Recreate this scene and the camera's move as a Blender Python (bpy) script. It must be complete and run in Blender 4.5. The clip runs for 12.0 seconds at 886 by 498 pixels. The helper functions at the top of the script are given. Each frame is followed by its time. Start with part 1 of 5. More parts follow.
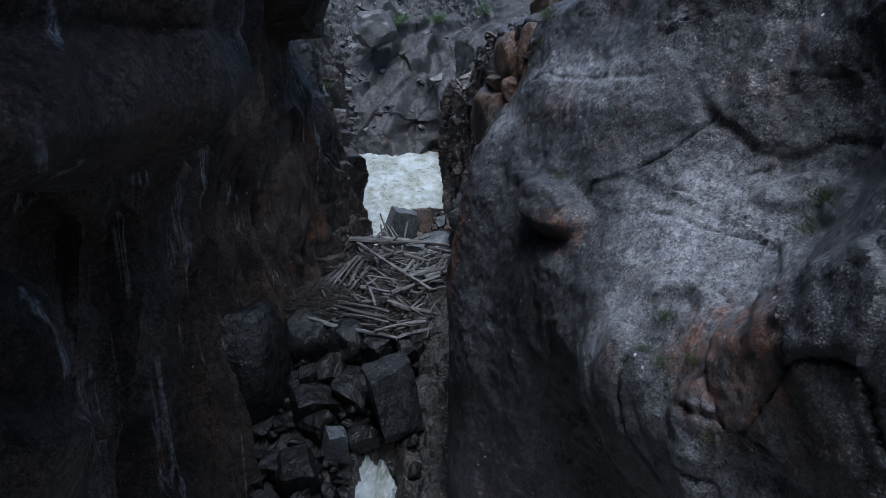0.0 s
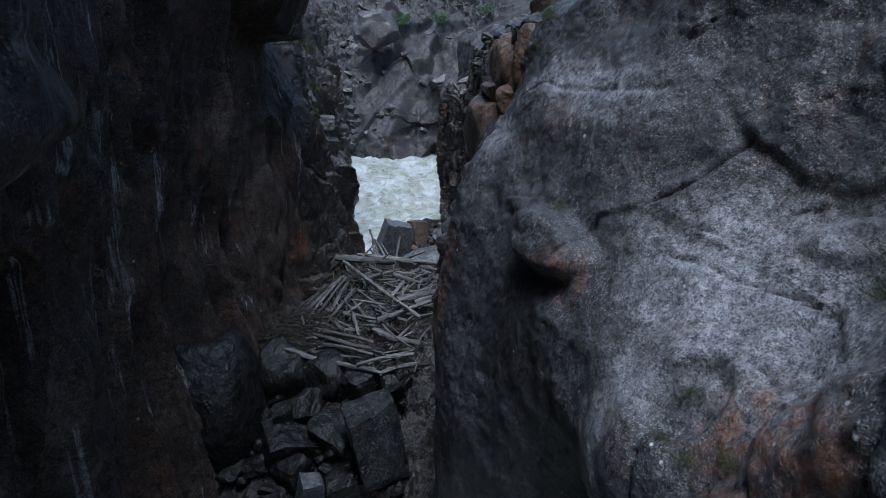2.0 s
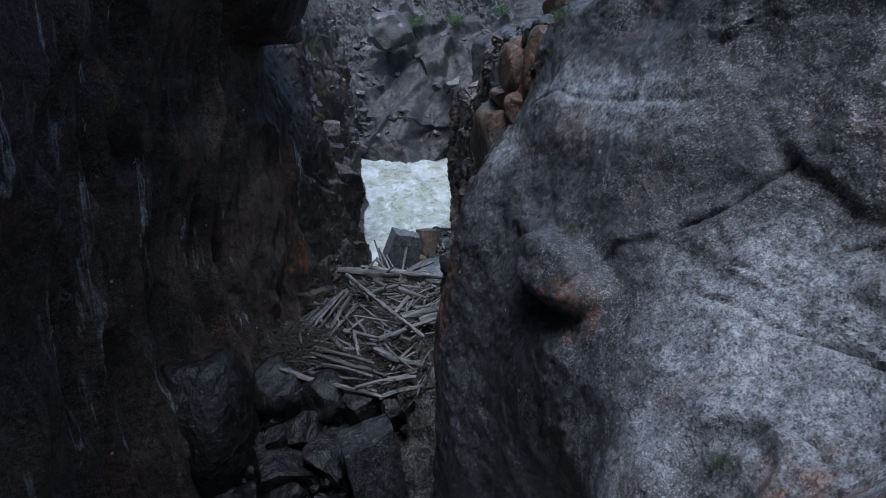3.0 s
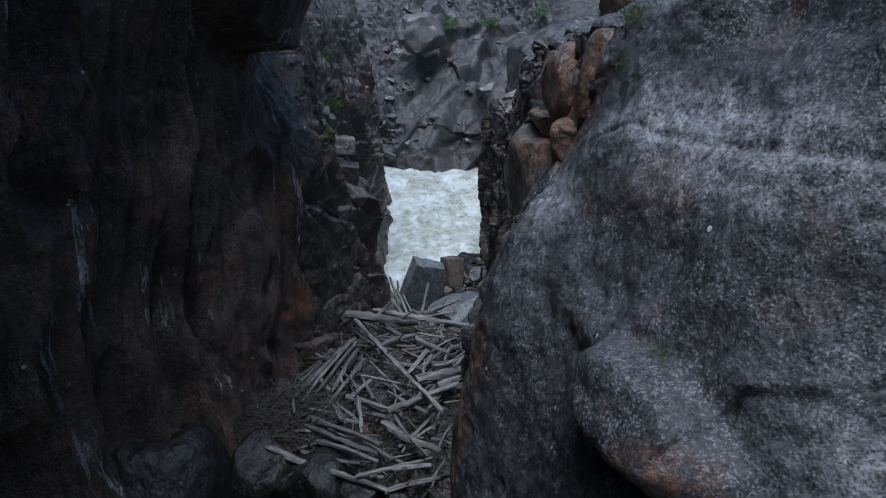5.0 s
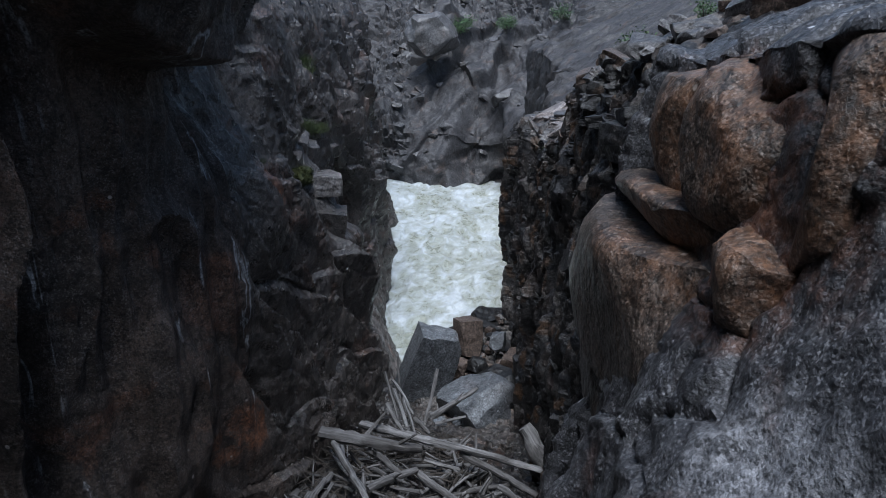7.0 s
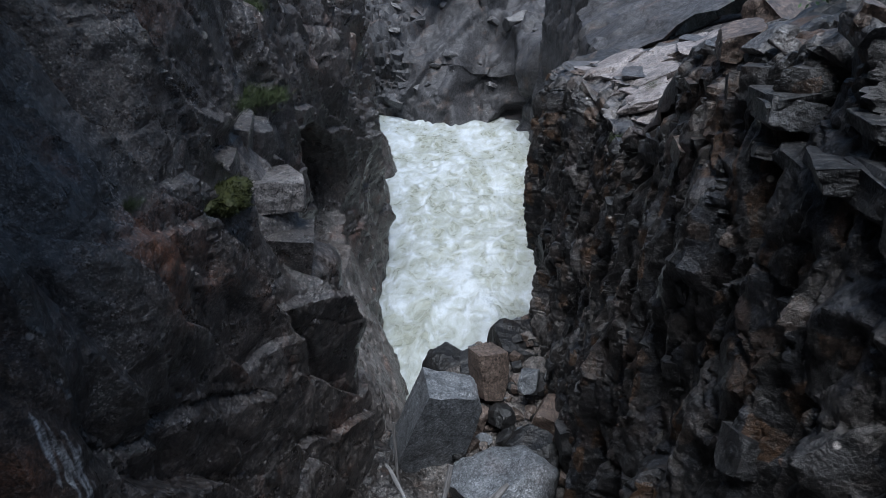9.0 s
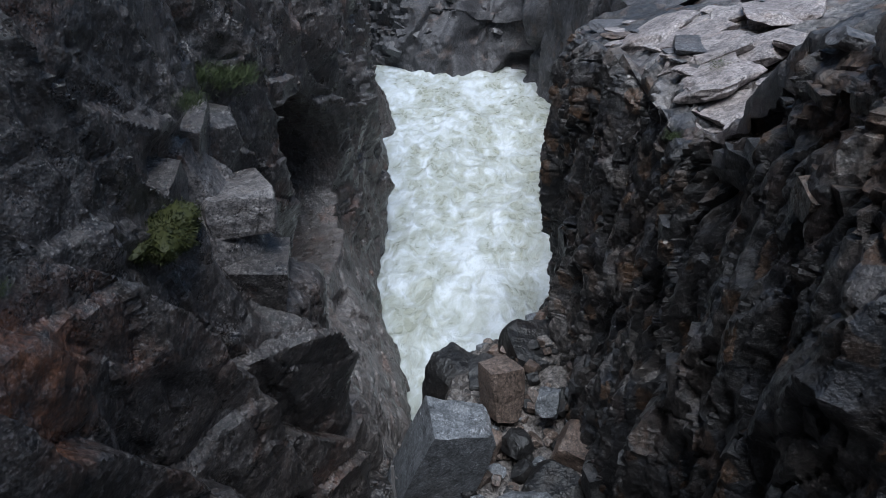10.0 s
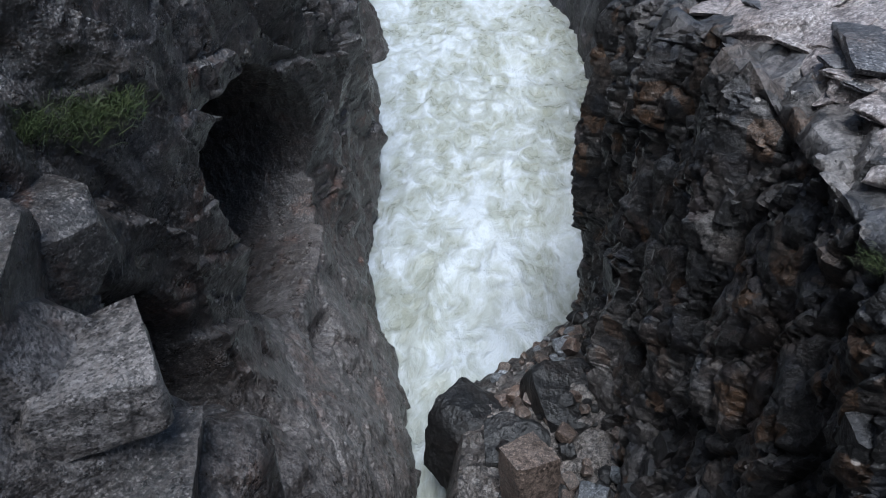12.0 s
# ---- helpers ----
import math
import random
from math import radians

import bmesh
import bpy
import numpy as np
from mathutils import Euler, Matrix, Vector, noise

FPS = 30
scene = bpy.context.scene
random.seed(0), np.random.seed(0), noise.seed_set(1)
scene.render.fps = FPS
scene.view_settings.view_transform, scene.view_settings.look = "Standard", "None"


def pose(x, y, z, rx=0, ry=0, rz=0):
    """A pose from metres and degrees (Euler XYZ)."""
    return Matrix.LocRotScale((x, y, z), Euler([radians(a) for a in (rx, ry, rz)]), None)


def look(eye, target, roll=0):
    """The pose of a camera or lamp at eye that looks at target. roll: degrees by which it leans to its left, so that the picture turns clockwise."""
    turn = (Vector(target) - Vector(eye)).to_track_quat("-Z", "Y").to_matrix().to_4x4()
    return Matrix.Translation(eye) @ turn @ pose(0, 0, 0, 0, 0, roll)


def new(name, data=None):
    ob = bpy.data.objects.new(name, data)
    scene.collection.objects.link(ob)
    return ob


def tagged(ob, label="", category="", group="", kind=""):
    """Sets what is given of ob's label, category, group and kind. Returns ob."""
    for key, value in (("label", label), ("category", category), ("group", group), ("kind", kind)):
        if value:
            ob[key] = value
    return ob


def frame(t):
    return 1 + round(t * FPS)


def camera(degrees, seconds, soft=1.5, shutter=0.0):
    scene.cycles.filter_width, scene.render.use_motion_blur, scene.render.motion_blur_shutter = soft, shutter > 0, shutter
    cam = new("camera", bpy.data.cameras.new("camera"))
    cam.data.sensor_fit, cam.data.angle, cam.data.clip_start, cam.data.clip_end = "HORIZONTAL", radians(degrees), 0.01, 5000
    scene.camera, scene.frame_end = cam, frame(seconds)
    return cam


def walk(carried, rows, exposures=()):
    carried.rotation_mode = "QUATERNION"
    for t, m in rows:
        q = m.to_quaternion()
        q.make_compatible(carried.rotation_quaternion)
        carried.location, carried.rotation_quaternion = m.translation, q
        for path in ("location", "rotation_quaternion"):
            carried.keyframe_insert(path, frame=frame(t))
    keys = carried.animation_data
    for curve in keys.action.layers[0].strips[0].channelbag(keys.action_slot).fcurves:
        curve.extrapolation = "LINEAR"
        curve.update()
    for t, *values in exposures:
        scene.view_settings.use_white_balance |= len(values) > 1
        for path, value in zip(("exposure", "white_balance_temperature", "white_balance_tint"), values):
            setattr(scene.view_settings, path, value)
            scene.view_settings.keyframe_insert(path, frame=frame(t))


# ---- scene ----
cam = camera(68.5, 12.0, 0.6)
METRES, EYE, TILT, LEAN, TURN = 25.0, 20.0, -19.5, 0.0, 0.0
ROWS = [
    (0.0, 0.0, 0.0, 0.0, 0.0, 0.0, -0.0),
    (0.5, 0.0036, 0.0189, 0.0071, -0.01, 0.0, -0.01),
    (1.0, 0.0078, 0.0373, 0.0137, 0.08, -0.01, -0.03),
    (1.5, 0.0124, 0.0556, 0.0202, 0.36, -0.01, -0.16),
    (2.0, 0.0174, 0.0741, 0.0268, 0.55, -0.02, -0.23),
    (2.5, 0.0224, 0.094, 0.0339, 0.99, 0.03, -0.37),
    (3.0, 0.0268, 0.1162, 0.0418, 1.89, 0.09, -0.67),
    (5.0, 0.0268, 0.2445, 0.0865, 4.64, 0.23, -1.69),
    (5.5, 0.0231, 0.2907, 0.1025, 5.35, 0.25, -1.97),
    (6.0, 0.0174, 0.3417, 0.1198, 5.5, 0.26, -2.13),
    (6.5, 0.0102, 0.3959, 0.1387, 5.51, 0.27, -2.11),
    (7.0, 0.0022, 0.4542, 0.1592, 5.48, 0.29, -2.18),
    (9.0, -0.0314, 0.6732, 0.2384, 5.59, -6.63, -2.04),
    (9.5, -0.0387, 0.7211, 0.2556, 5.64, -9.15, -1.93),
    (10.0, -0.0457, 0.7671, 0.2719, 5.64, -11.53, -1.84),
    (10.5, -0.0521, 0.8112, 0.2875, 5.61, -13.84, -1.67),
    (11.0, -0.0582, 0.8534, 0.3024, 5.52, -16.05, -1.47),
    (11.5, -0.0628, 0.8945, 0.317, 5.57, -18.34, -1.29),
    (12.0, -0.0675, 0.9338, 0.3311, 5.47, -20.64, -1.14),
]
EXPOSURES = [(0, 0.3, 5350, 8), (3, 0.32, 5300, 8), (7, 0.5, 5600, 8), (9, 0.58, 5650, 8), (12, 0.68, 5650, 8)]
walk(cam, [(t, pose(0, 0, EYE, TILT, LEAN, TURN) @ pose(METRES * x, METRES * y, METRES * z, 90 + pitch, roll, yaw)) for t, x, y, z, yaw, pitch, roll in ROWS], EXPOSURES)

# ---- world, sun and exposure ----
world = bpy.data.worlds.new("overcast_sky")
scene.world = world
world.use_nodes = True
wn = world.node_tree.nodes
sky = wn.new("ShaderNodeTexSky")
sky.sky_type = 'NISHITA'
sky.sun_disc = False
sky.sun_elevation = radians(60)
sky.sun_rotation = radians(200)
sky.air_density, sky.dust_density, sky.ozone_density = 1.6, 3.0, 1.5
wn["Background"].inputs["Strength"].default_value = 0.09
world.node_tree.links.new(sky.outputs[0], wn["Background"].inputs["Color"])
sun_lamp = new("sun", bpy.data.lights.new("sun", 'SUN'))
sun_lamp.data.energy, sun_lamp.data.angle, sun_lamp.data.color = 3.0, radians(30), (1.0, 0.98, 0.95)
sun_lamp.matrix_world = look((3, 0, 60), (0, 14, 12))
WATER = 6.5


# ---- noise on arrays ----
def hash01(i, j, k, s):
    h = (i.astype(np.int64) * 374761393 + j.astype(np.int64) * 668265263 + k.astype(np.int64) * 2147483647 + s * 1274126177) & 0xFFFFFFFF
    h = ((h ^ (h >> 13)) * 1274126177) & 0xFFFFFFFF
    h = ((h ^ (h >> 16)) * 2246822519) & 0xFFFFFFFF
    h = h ^ (h >> 15)
    return (h & 0xFFFFFF) / float(0xFFFFFF)


def vnoise(p, s=0):
    """Smooth value noise, -1 to 1, at an (n, 3) array."""
    f = np.floor(p)
    u = p - f
    u = u * u * u * (u * (u * 6 - 15) + 10)
    i, j, k = f[:, 0], f[:, 1], f[:, 2]
    r = 0
    for a in (0, 1):
        for b in (0, 1):
            for c in (0, 1):
                w = (u[:, 0] if a else 1 - u[:, 0]) * (u[:, 1] if b else 1 - u[:, 1]) * (u[:, 2] if c else 1 - u[:, 2])
                r = r + w * hash01(i + a, j + b, k + c, s)
    return r * 2 - 1


def fbm(p, octaves=4, s=0, gain=0.5):
    r, a = 0, 1.0
    for o in range(octaves):
        r = r + a * vnoise(p * (2.03 ** o) + 17.3 * o, s + o)
        a *= gain
    return r


def ridged(p, octaves=3, s=0):
    r, a = 0, 1.0
    for o in range(octaves):
        r = r + a * (1 - 2 * np.abs(vnoise(p * (2.1 ** o) + 9.1 * o, s + o)))
        a *= 0.5
    return r


def cells(p, s=0):
    """Distances to the nearest and the second cell point, each one's random number and the way to it."""
    f = np.floor(p)
    n = len(p)
    d1, d2 = np.full(n, 9.0), np.full(n, 9.0)
    cid, way, cid2, way2 = np.zeros(n), np.zeros((n, 3)), np.zeros(n), np.zeros((n, 3))
    for a in (-1, 0, 1):
        for b in (-1, 0, 1):
            for c in (-1, 0, 1):
                i, j, k = f[:, 0] + a, f[:, 1] + b, f[:, 2] + c
                q = np.stack([i + hash01(i, j, k, s), j + hash01(i, j, k, s + 1), k + hash01(i, j, k, s + 2)], 1) - p
                d = np.sqrt((q * q).sum(1))
                h = hash01(i, j, k, s + 3)
                near = d < d1
                next_one = ~near & (d < d2)
                cid2 = np.where(near, cid, np.where(next_one, h, cid2))
                way2 = np.where(near[:, None], way, np.where(next_one[:, None], q, way2))
                d2 = np.where(near, d1, np.minimum(d2, d))
                cid = np.where(near, h, cid)
                way = np.where(near[:, None], q, way)
                d1 = np.where(near, d, d1)
    return d1, d2, cid, way, cid2, way2


def blocks(p, size, amp, tilt, crack, s=0, lean=0.0):
    """Relief of jointed rock: each cell proud or sunk, its face tilted and leaning out to a ledge, with worn steps and open joints between."""
    q = p / np.array(size)
    q = q + 0.18 * np.stack([vnoise(q * 1.7, s + 50), vnoise(q * 1.7, s + 51), vnoise(q * 1.7, s + 52)], 1)
    d1, d2, cid, way, cid2, way2 = cells(q, s)

    def face(k, w):
        return amp * (k * 2 - 1) + tilt * (np.sin(k * 91.7) * w[:, 1] + 0.5 * np.cos(k * 57.3) * w[:, 2]) - lean * w[:, 2]

    share = 0.5 + 0.5 * smooth(0, min(0.5, 0.16 / min(size[1:])), d2 - d1)
    gap = np.clip((d2 - d1) / 0.10, 0, 1)
    return share * face(cid, way) + (1 - share) * face(cid2, way2) - crack * (1 - gap) ** 2


def nodules(p, size, amp, step, crack, s=0):
    """Relief of rounded, close-set lumps."""
    q = p / np.array(size)
    q = q + 0.22 * np.stack([vnoise(q * 1.3, s + 50), vnoise(q * 1.3, s + 51), vnoise(q * 1.3, s + 52)], 1)
    d1, d2, cid, way = cells(q, s)[:4]
    gap = np.clip((d2 - d1) / 0.16, 0, 1)
    return amp * np.sqrt(np.clip(1 - 0.9 * d1 * d1, 0, 1)) + step * (cid * 2 - 1) + 0.6 * amp * np.sin(cid * 77) * way[:, 1] - crack * (1 - gap) ** 2


def smooth(a, b, v):
    t = np.clip((v - a) / (b - a), 0, 1)
    return t * t * (3 - 2 * t)


def spline(keys, vals, v):
    """Cubic through vals (keys along the first axis) at v."""
    k, w = np.array(keys, float), np.array(vals, float)
    v = np.clip(v, k[0], k[-1])
    i = np.clip(np.searchsorted(k, v) - 1, 0, len(k) - 2)
    m = np.gradient(w, k, axis=0)
    h = (k[i + 1] - k[i])
    t = (v - k[i]) / h
    ex = (slice(None),) + (None,) * (w.ndim - 1)
    t, h = t[ex], h[ex]
    return (2 * t**3 - 3 * t**2 + 1) * w[i] + (t**3 - 2 * t**2 + t) * h * m[i] + (-2 * t**3 + 3 * t**2) * w[i + 1] + (t**3 - t**2) * h * m[i + 1]


def plan(ky, kz, table, y, z):
    """x of a wall, from its plan lines at a few heights, on the grid of the arrays y and z."""
    rows = spline(ky, table, y)
    return spline(kz, rows.T, z).T


def groove(y, z, points, width, depth):
    """A crack that runs along a line of (y, z) points."""
    d = np.full(y.shape, 9.0)
    for (y0, z0), (y1, z1) in zip(points[:-1], points[1:]):
        t = np.clip(((y - y0) * (y1 - y0) + (z - z0) * (z1 - z0)) / ((y1 - y0) ** 2 + (z1 - z0) ** 2), 0, 1)
        d = np.minimum(d, np.hypot(y - y0 - t * (y1 - y0), z - z0 - t * (z1 - z0)))
    return depth * np.exp(-(d / width) ** 2)


def lump(y, z, yc, zc, ry, rz, amp, edge=0.35, turn=0.0):
    """A rounded boss (or, with minus amp, a hollow) on a wall."""
    c, s = math.cos(radians(turn)), math.sin(radians(turn))
    a, b = (y - yc) * c + (z - zc) * s, -(y - yc) * s + (z - zc) * c
    r = np.sqrt((a / ry) ** 2 + (b / rz) ** 2)
    return amp * (1 - smooth(1 - edge, 1 + edge, r))


def sheet(name, P, mat, flip=False, sharp=0):
    """One mesh from a grid of places."""
    nu, nv = P.shape[:2]
    me = bpy.data.meshes.new(name)
    idx = np.arange(nu * nv).reshape(nu, nv)
    q = np.stack([idx[:-1, :-1], idx[1:, :-1], idx[1:, 1:], idx[:-1, 1:]], -1).reshape(-1, 4)
    if flip:
        q = q[:, ::-1]
    me.vertices.add(nu * nv)
    me.vertices.foreach_set("co", P.reshape(-1).astype(np.float32))
    me.loops.add(q.size)
    me.loops.foreach_set("vertex_index", q.reshape(-1).astype(np.int32))
    me.polygons.add(len(q))
    me.polygons.foreach_set("loop_start", np.arange(0, q.size, 4, dtype=np.int32))
    me.polygons.foreach_set("use_smooth", np.ones(len(q), bool))
    me.update(calc_edges=True)
    me.materials.append(mat)
    if sharp:
        me.set_sharp_from_angle(angle=radians(sharp))
    return new(name, me)


def soften(d, times=1):
    """Relief with its steps worn over a few stations."""
    for _ in range(times):
        e = np.pad(d, 1, mode="edge")
        d = (4 * e[1:-1, 1:-1] + 2 * (e[:-2, 1:-1] + e[2:, 1:-1] + e[1:-1, :-2] + e[1:-1, 2:]) + e[:-2, :-2] + e[2:, 2:] + e[:-2, 2:] + e[2:, :-2]) / 16
    return d


def normals(P):
    a, b = np.gradient(P, axis=0), np.gradient(P, axis=1)
    n = np.cross(a, b)
    return n / np.maximum(np.linalg.norm(n, axis=-1, keepdims=True), 1e-9)


def steps(*stretches):
    """Stations: (from, to, step), ..."""
    return np.concatenate([np.arange(a, b, s) for a, b, s in stretches] + [[stretches[-1][1]]])


# ---- materials ----
class Nodes:
    def __init__(self, name, place=False):
        self.mat = bpy.data.materials.new(name)
        self.mat.use_nodes = True
        self.t = self.mat.node_tree
        self.bsdf = self.t.nodes["Principled BSDF"]
        self.pos = self.t.nodes.new("ShaderNodeNewGeometry").outputs["Position"] if place else self.t.nodes.new("ShaderNodeTexCoord").outputs["Object"]

    def link(self, a, b):
        self.t.links.new(a, b)

    def scaled(self, s, src=None):
        n = self.t.nodes.new("ShaderNodeMapping")
        n.inputs["Scale"].default_value = s if isinstance(s, tuple) else (s, s, s)
        self.link(src or self.pos, n.inputs["Vector"])
        return n.outputs[0]

    def noise(self, scale, detail=4, rough=0.55, stretch=(1, 1, 1), warp=0.0):
        n = self.t.nodes.new("ShaderNodeTexNoise")
        n.inputs["Scale"].default_value, n.inputs["Detail"].default_value, n.inputs["Roughness"].default_value, n.inputs["Distortion"].default_value = scale, detail, rough, warp
        self.link(self.scaled(stretch), n.inputs["Vector"])
        return n.outputs["Fac"]

    def voronoi(self, scale, feature='F1', stretch=(1, 1, 1), out="Distance"):
        n = self.t.nodes.new("ShaderNodeTexVoronoi")
        n.feature = feature
        n.inputs["Scale"].default_value = scale
        self.link(self.scaled(stretch), n.inputs["Vector"])
        return n.outputs[out]

    def ramp(self, src, *stops):
        n = self.t.nodes.new("ShaderNodeValToRGB")
        e = n.color_ramp.elements
        while len(e) < len(stops):
            e.new(0.5)
        for el, (p, c) in zip(e, stops):
            el.position = p
            el.color = (c, c, c, 1) if not isinstance(c, tuple) else (*c, 1)
        self.link(src, n.inputs[0])
        return n.outputs[0]

    def mix(self, fac, a, b, mode='MIX'):
        n = self.t.nodes.new("ShaderNodeMix")
        n.data_type, n.blend_type = 'RGBA', mode
        for s, v in ((n.inputs[0], fac), (n.inputs[6], a), (n.inputs[7], b)):
            if isinstance(v, (int, float)):
                s.default_value = v
            elif isinstance(v, tuple):
                s.default_value = (*v, 1)
            else:
                self.link(v, s)
        return n.outputs[2]

    def math(self, op, a, b=0.5, c=None):
        n = self.t.nodes.new("ShaderNodeMath")
        n.operation, n.use_clamp = op, op == 'MULTIPLY'
        for s, v in zip(n.inputs, (a, b, c)):
            if v is None:
                continue
            if isinstance(v, (int, float)):
                s.default_value = v
            else:
                self.link(v, s)
        return n.outputs[0]

    def axis(self, which):
        n = self.t.nodes.new("ShaderNodeSeparateXYZ")
        self.link(self.pos, n.inputs[0])
        return n.outputs[which]

    def band(self, src, a, b):
        """0 below a, 1 above b."""
        n = self.t.nodes.new("ShaderNodeMapRange")
        n.interpolation_type = 'SMOOTHSTEP'
        n.inputs["From Min"].default_value, n.inputs["From Max"].default_value = a, b
        self.link(src, n.inputs["Value"])
        return n.outputs[0]

    def spot(self, centre, radius, soft=0.5):
        """1 within an ellipsoid, with an edge frayed by noise."""
        m = self.t.nodes.new("ShaderNodeMapping")
        m.inputs["Location"].default_value = [-c / r for c, r in zip(centre, radius)]
        m.inputs["Scale"].default_value = [1 / r for r in radius]
        self.link(self.pos, m.inputs["Vector"])
        l = self.t.nodes.new("ShaderNodeVectorMath")
        l.operation = 'LENGTH'
        self.link(m.outputs[0], l.inputs[0])
        fray = self.math('MULTIPLY_ADD', self.noise(1.6, 5, 0.65), 1.1, -0.55)
        return self.band(self.math('ADD', l.outputs["Value"], fray), 1.0 + soft / 2, 1.0 - soft / 2)

    def bump(self, *layers):
        prev = None
        for src, dist, strength in layers:
            n = self.t.nodes.new("ShaderNodeBump")
            n.inputs["Distance"].default_value, n.inputs["Strength"].default_value = dist, strength
            self.link(src, n.inputs["Height"])
            if prev:
                self.link(prev, n.inputs["Normal"])
            prev = n.outputs[0]
        self.link(prev, self.bsdf.inputs["Normal"])

    def done(self, colour, rough=0.7, spec=0.5):
        for s, v in ((self.bsdf.inputs["Base Color"], colour), (self.bsdf.inputs["Roughness"], rough), (self.bsdf.inputs["Specular IOR Level"], spec)):
            if isinstance(v, (int, float)):
                s.default_value = v
            elif isinstance(v, tuple):
                s.default_value = (*v, 1)
            else:
                self.link(v, s)
        return self.mat


def granite(name, dark=(0.02, 0.02, 0.022), mid=(0.07, 0.07, 0.075), pale=(0.2, 0.2, 0.215), rust=(0.16, 0.06, 0.025), pale_at=(), rust_at=(), rust_amount=0.25, streak=0.5, drip=0.0, bias=0.0, rough=(0.28, 0.52), speck=0.5, vary=0.0, tint=(0.09, 0.10, 0.12), place=False, fissures=0.5, facets=0.0, chip=0.0, tone=2.0, spec=0.5, dark_at=(), relief=1.0, hues=0.0):
    """Weathered granite: dark varnish over grey rock, crystal speckle, streaks that run down, rust and lichen."""
    g = Nodes(name, place)
    dark, mid, pale, rust, tint = (tuple(min(0.8, 1.3 * tone * v) for v in c) for c in (dark, mid, pale, rust, tint))
    big = g.noise(0.5, 6, 0.62, warp=0.7)
    run = g.noise(1.5, 5, 0.6, stretch=(1, 1, 0.12))
    fine = g.noise(7, 6, 0.75)
    base = g.mix(g.ramp(g.math('ADD', g.math('MULTIPLY', big, 0.6), g.math('MULTIPLY', fine, 0.4)), (0.38 - bias, 0.0), (0.64 - bias, 1.0)), dark, mid)
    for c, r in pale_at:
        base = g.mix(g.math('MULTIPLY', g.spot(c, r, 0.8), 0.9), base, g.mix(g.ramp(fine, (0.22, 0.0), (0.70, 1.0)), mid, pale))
    # darker rock on the dome; on the hillside, shade put into the colour
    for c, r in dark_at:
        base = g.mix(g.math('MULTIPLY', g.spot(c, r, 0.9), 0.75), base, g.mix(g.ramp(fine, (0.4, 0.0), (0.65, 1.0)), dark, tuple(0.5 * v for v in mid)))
    base = g.mix(g.math('MULTIPLY', g.ramp(run, (0.40, 1.0), (0.58, 0.0)), streak), base, dark)
    if facets:
        tone_of = g.t.nodes.new("ShaderNodeSeparateColor")
        g.link(g.voronoi(2.1, stretch=(1, 1, 0.6), out="Color"), tone_of.inputs[0])
        base = g.mix(g.math('MULTIPLY', g.ramp(tone_of.outputs[0], (0.3, 0.0), (0.9, 1.0)), facets), base, mid)
        base = g.mix(g.math('MULTIPLY', g.ramp(tone_of.outputs[1], (0.0, 1.0), (0.45, 0.0)), facets), base, tuple(0.6 * v for v in dark))
        base = g.mix(g.math('MULTIPLY', g.ramp(tone_of.outputs[2], (0.86, 0.0), (0.95, 1.0)), facets), base, tuple(0.7 * v for v in pale))
    if hues:
        # joint-bounded stones that differ in colour
        stone_of = g.t.nodes.new("ShaderNodeSeparateColor")
        g.link(g.voronoi(3.4, stretch=(1, 1.2, 0.9), out="Color"), stone_of.inputs[0])
        for channel, lo, hi, hue in ((0, 0.80, 0.88, rust), (1, 0.72, 0.82, tuple(tone * v for v in (0.055, 0.064, 0.085))), (2, 0.78, 0.86, tuple(tone * v for v in (0.16, 0.14, 0.13)))):
            base = g.mix(g.math('MULTIPLY', g.math('MULTIPLY', g.ramp(stone_of.outputs[channel], (lo, 0.0), (hi, 1.0)), g.ramp(fine, (0.3, 0.35), (0.6, 1.0))), hues), base, hue)
    if vary:
        rock = g.t.nodes.new("ShaderNodeObjectInfo")
        base = g.mix(g.math('MULTIPLY', rock.outputs["Random"], vary), base, tint)
    stain = g.math('MULTIPLY', g.ramp(g.noise(0.8, 6, 0.65, warp=0.8), (0.56, 0.0), (0.72, 1.0)), rust_amount)
    base = g.mix(stain, base, rust)
    if drip:
        line = g.ramp(g.noise(1.9, 4, 0.6, stretch=(1, 1, 0.05), warp=0.3), (0.595, 0.0), (0.625, 1.0), (0.655, 0.0))
        base = g.mix(g.math('MULTIPLY', g.math('MULTIPLY', line, g.ramp(g.noise(0.7, 3), (0.38, 0.0), (0.5, 1.0))), drip), base, tuple(tone * v for v in (0.20, 0.203, 0.21)))
    patch = g.ramp(g.noise(1.3, 4, 0.6), (0.35, 0.25), (0.65, 1.0))
    crystal = g.t.nodes.new("ShaderNodeSeparateColor")
    g.link(g.voronoi(54, out="Color"), crystal.inputs[0])
    coarse = g.t.nodes.new("ShaderNodeSeparateColor")
    g.link(g.voronoi(24, out="Color"), coarse.inputs[0])
    salt = g.math('MULTIPLY', g.ramp(g.math('ADD', g.math('MULTIPLY', crystal.outputs[0], 0.75), g.math('MULTIPLY', coarse.outputs[0], 0.25)), (0.58, 0.0), (0.80, 1.0)), patch)
    pepper = g.ramp(g.math('ADD', g.math('MULTIPLY', crystal.outputs[1], 0.7), g.math('MULTIPLY', coarse.outputs[1], 0.3)), (0.22, 1.0), (0.42, 0.0))
    base = g.mix(g.math('MULTIPLY', salt, speck), base, tuple(min(0.85, 1.15 * c) for c in pale))
    base = g.mix(g.math('MULTIPLY', pepper, speck + 0.2), base, tuple(0.4 * c for c in dark))
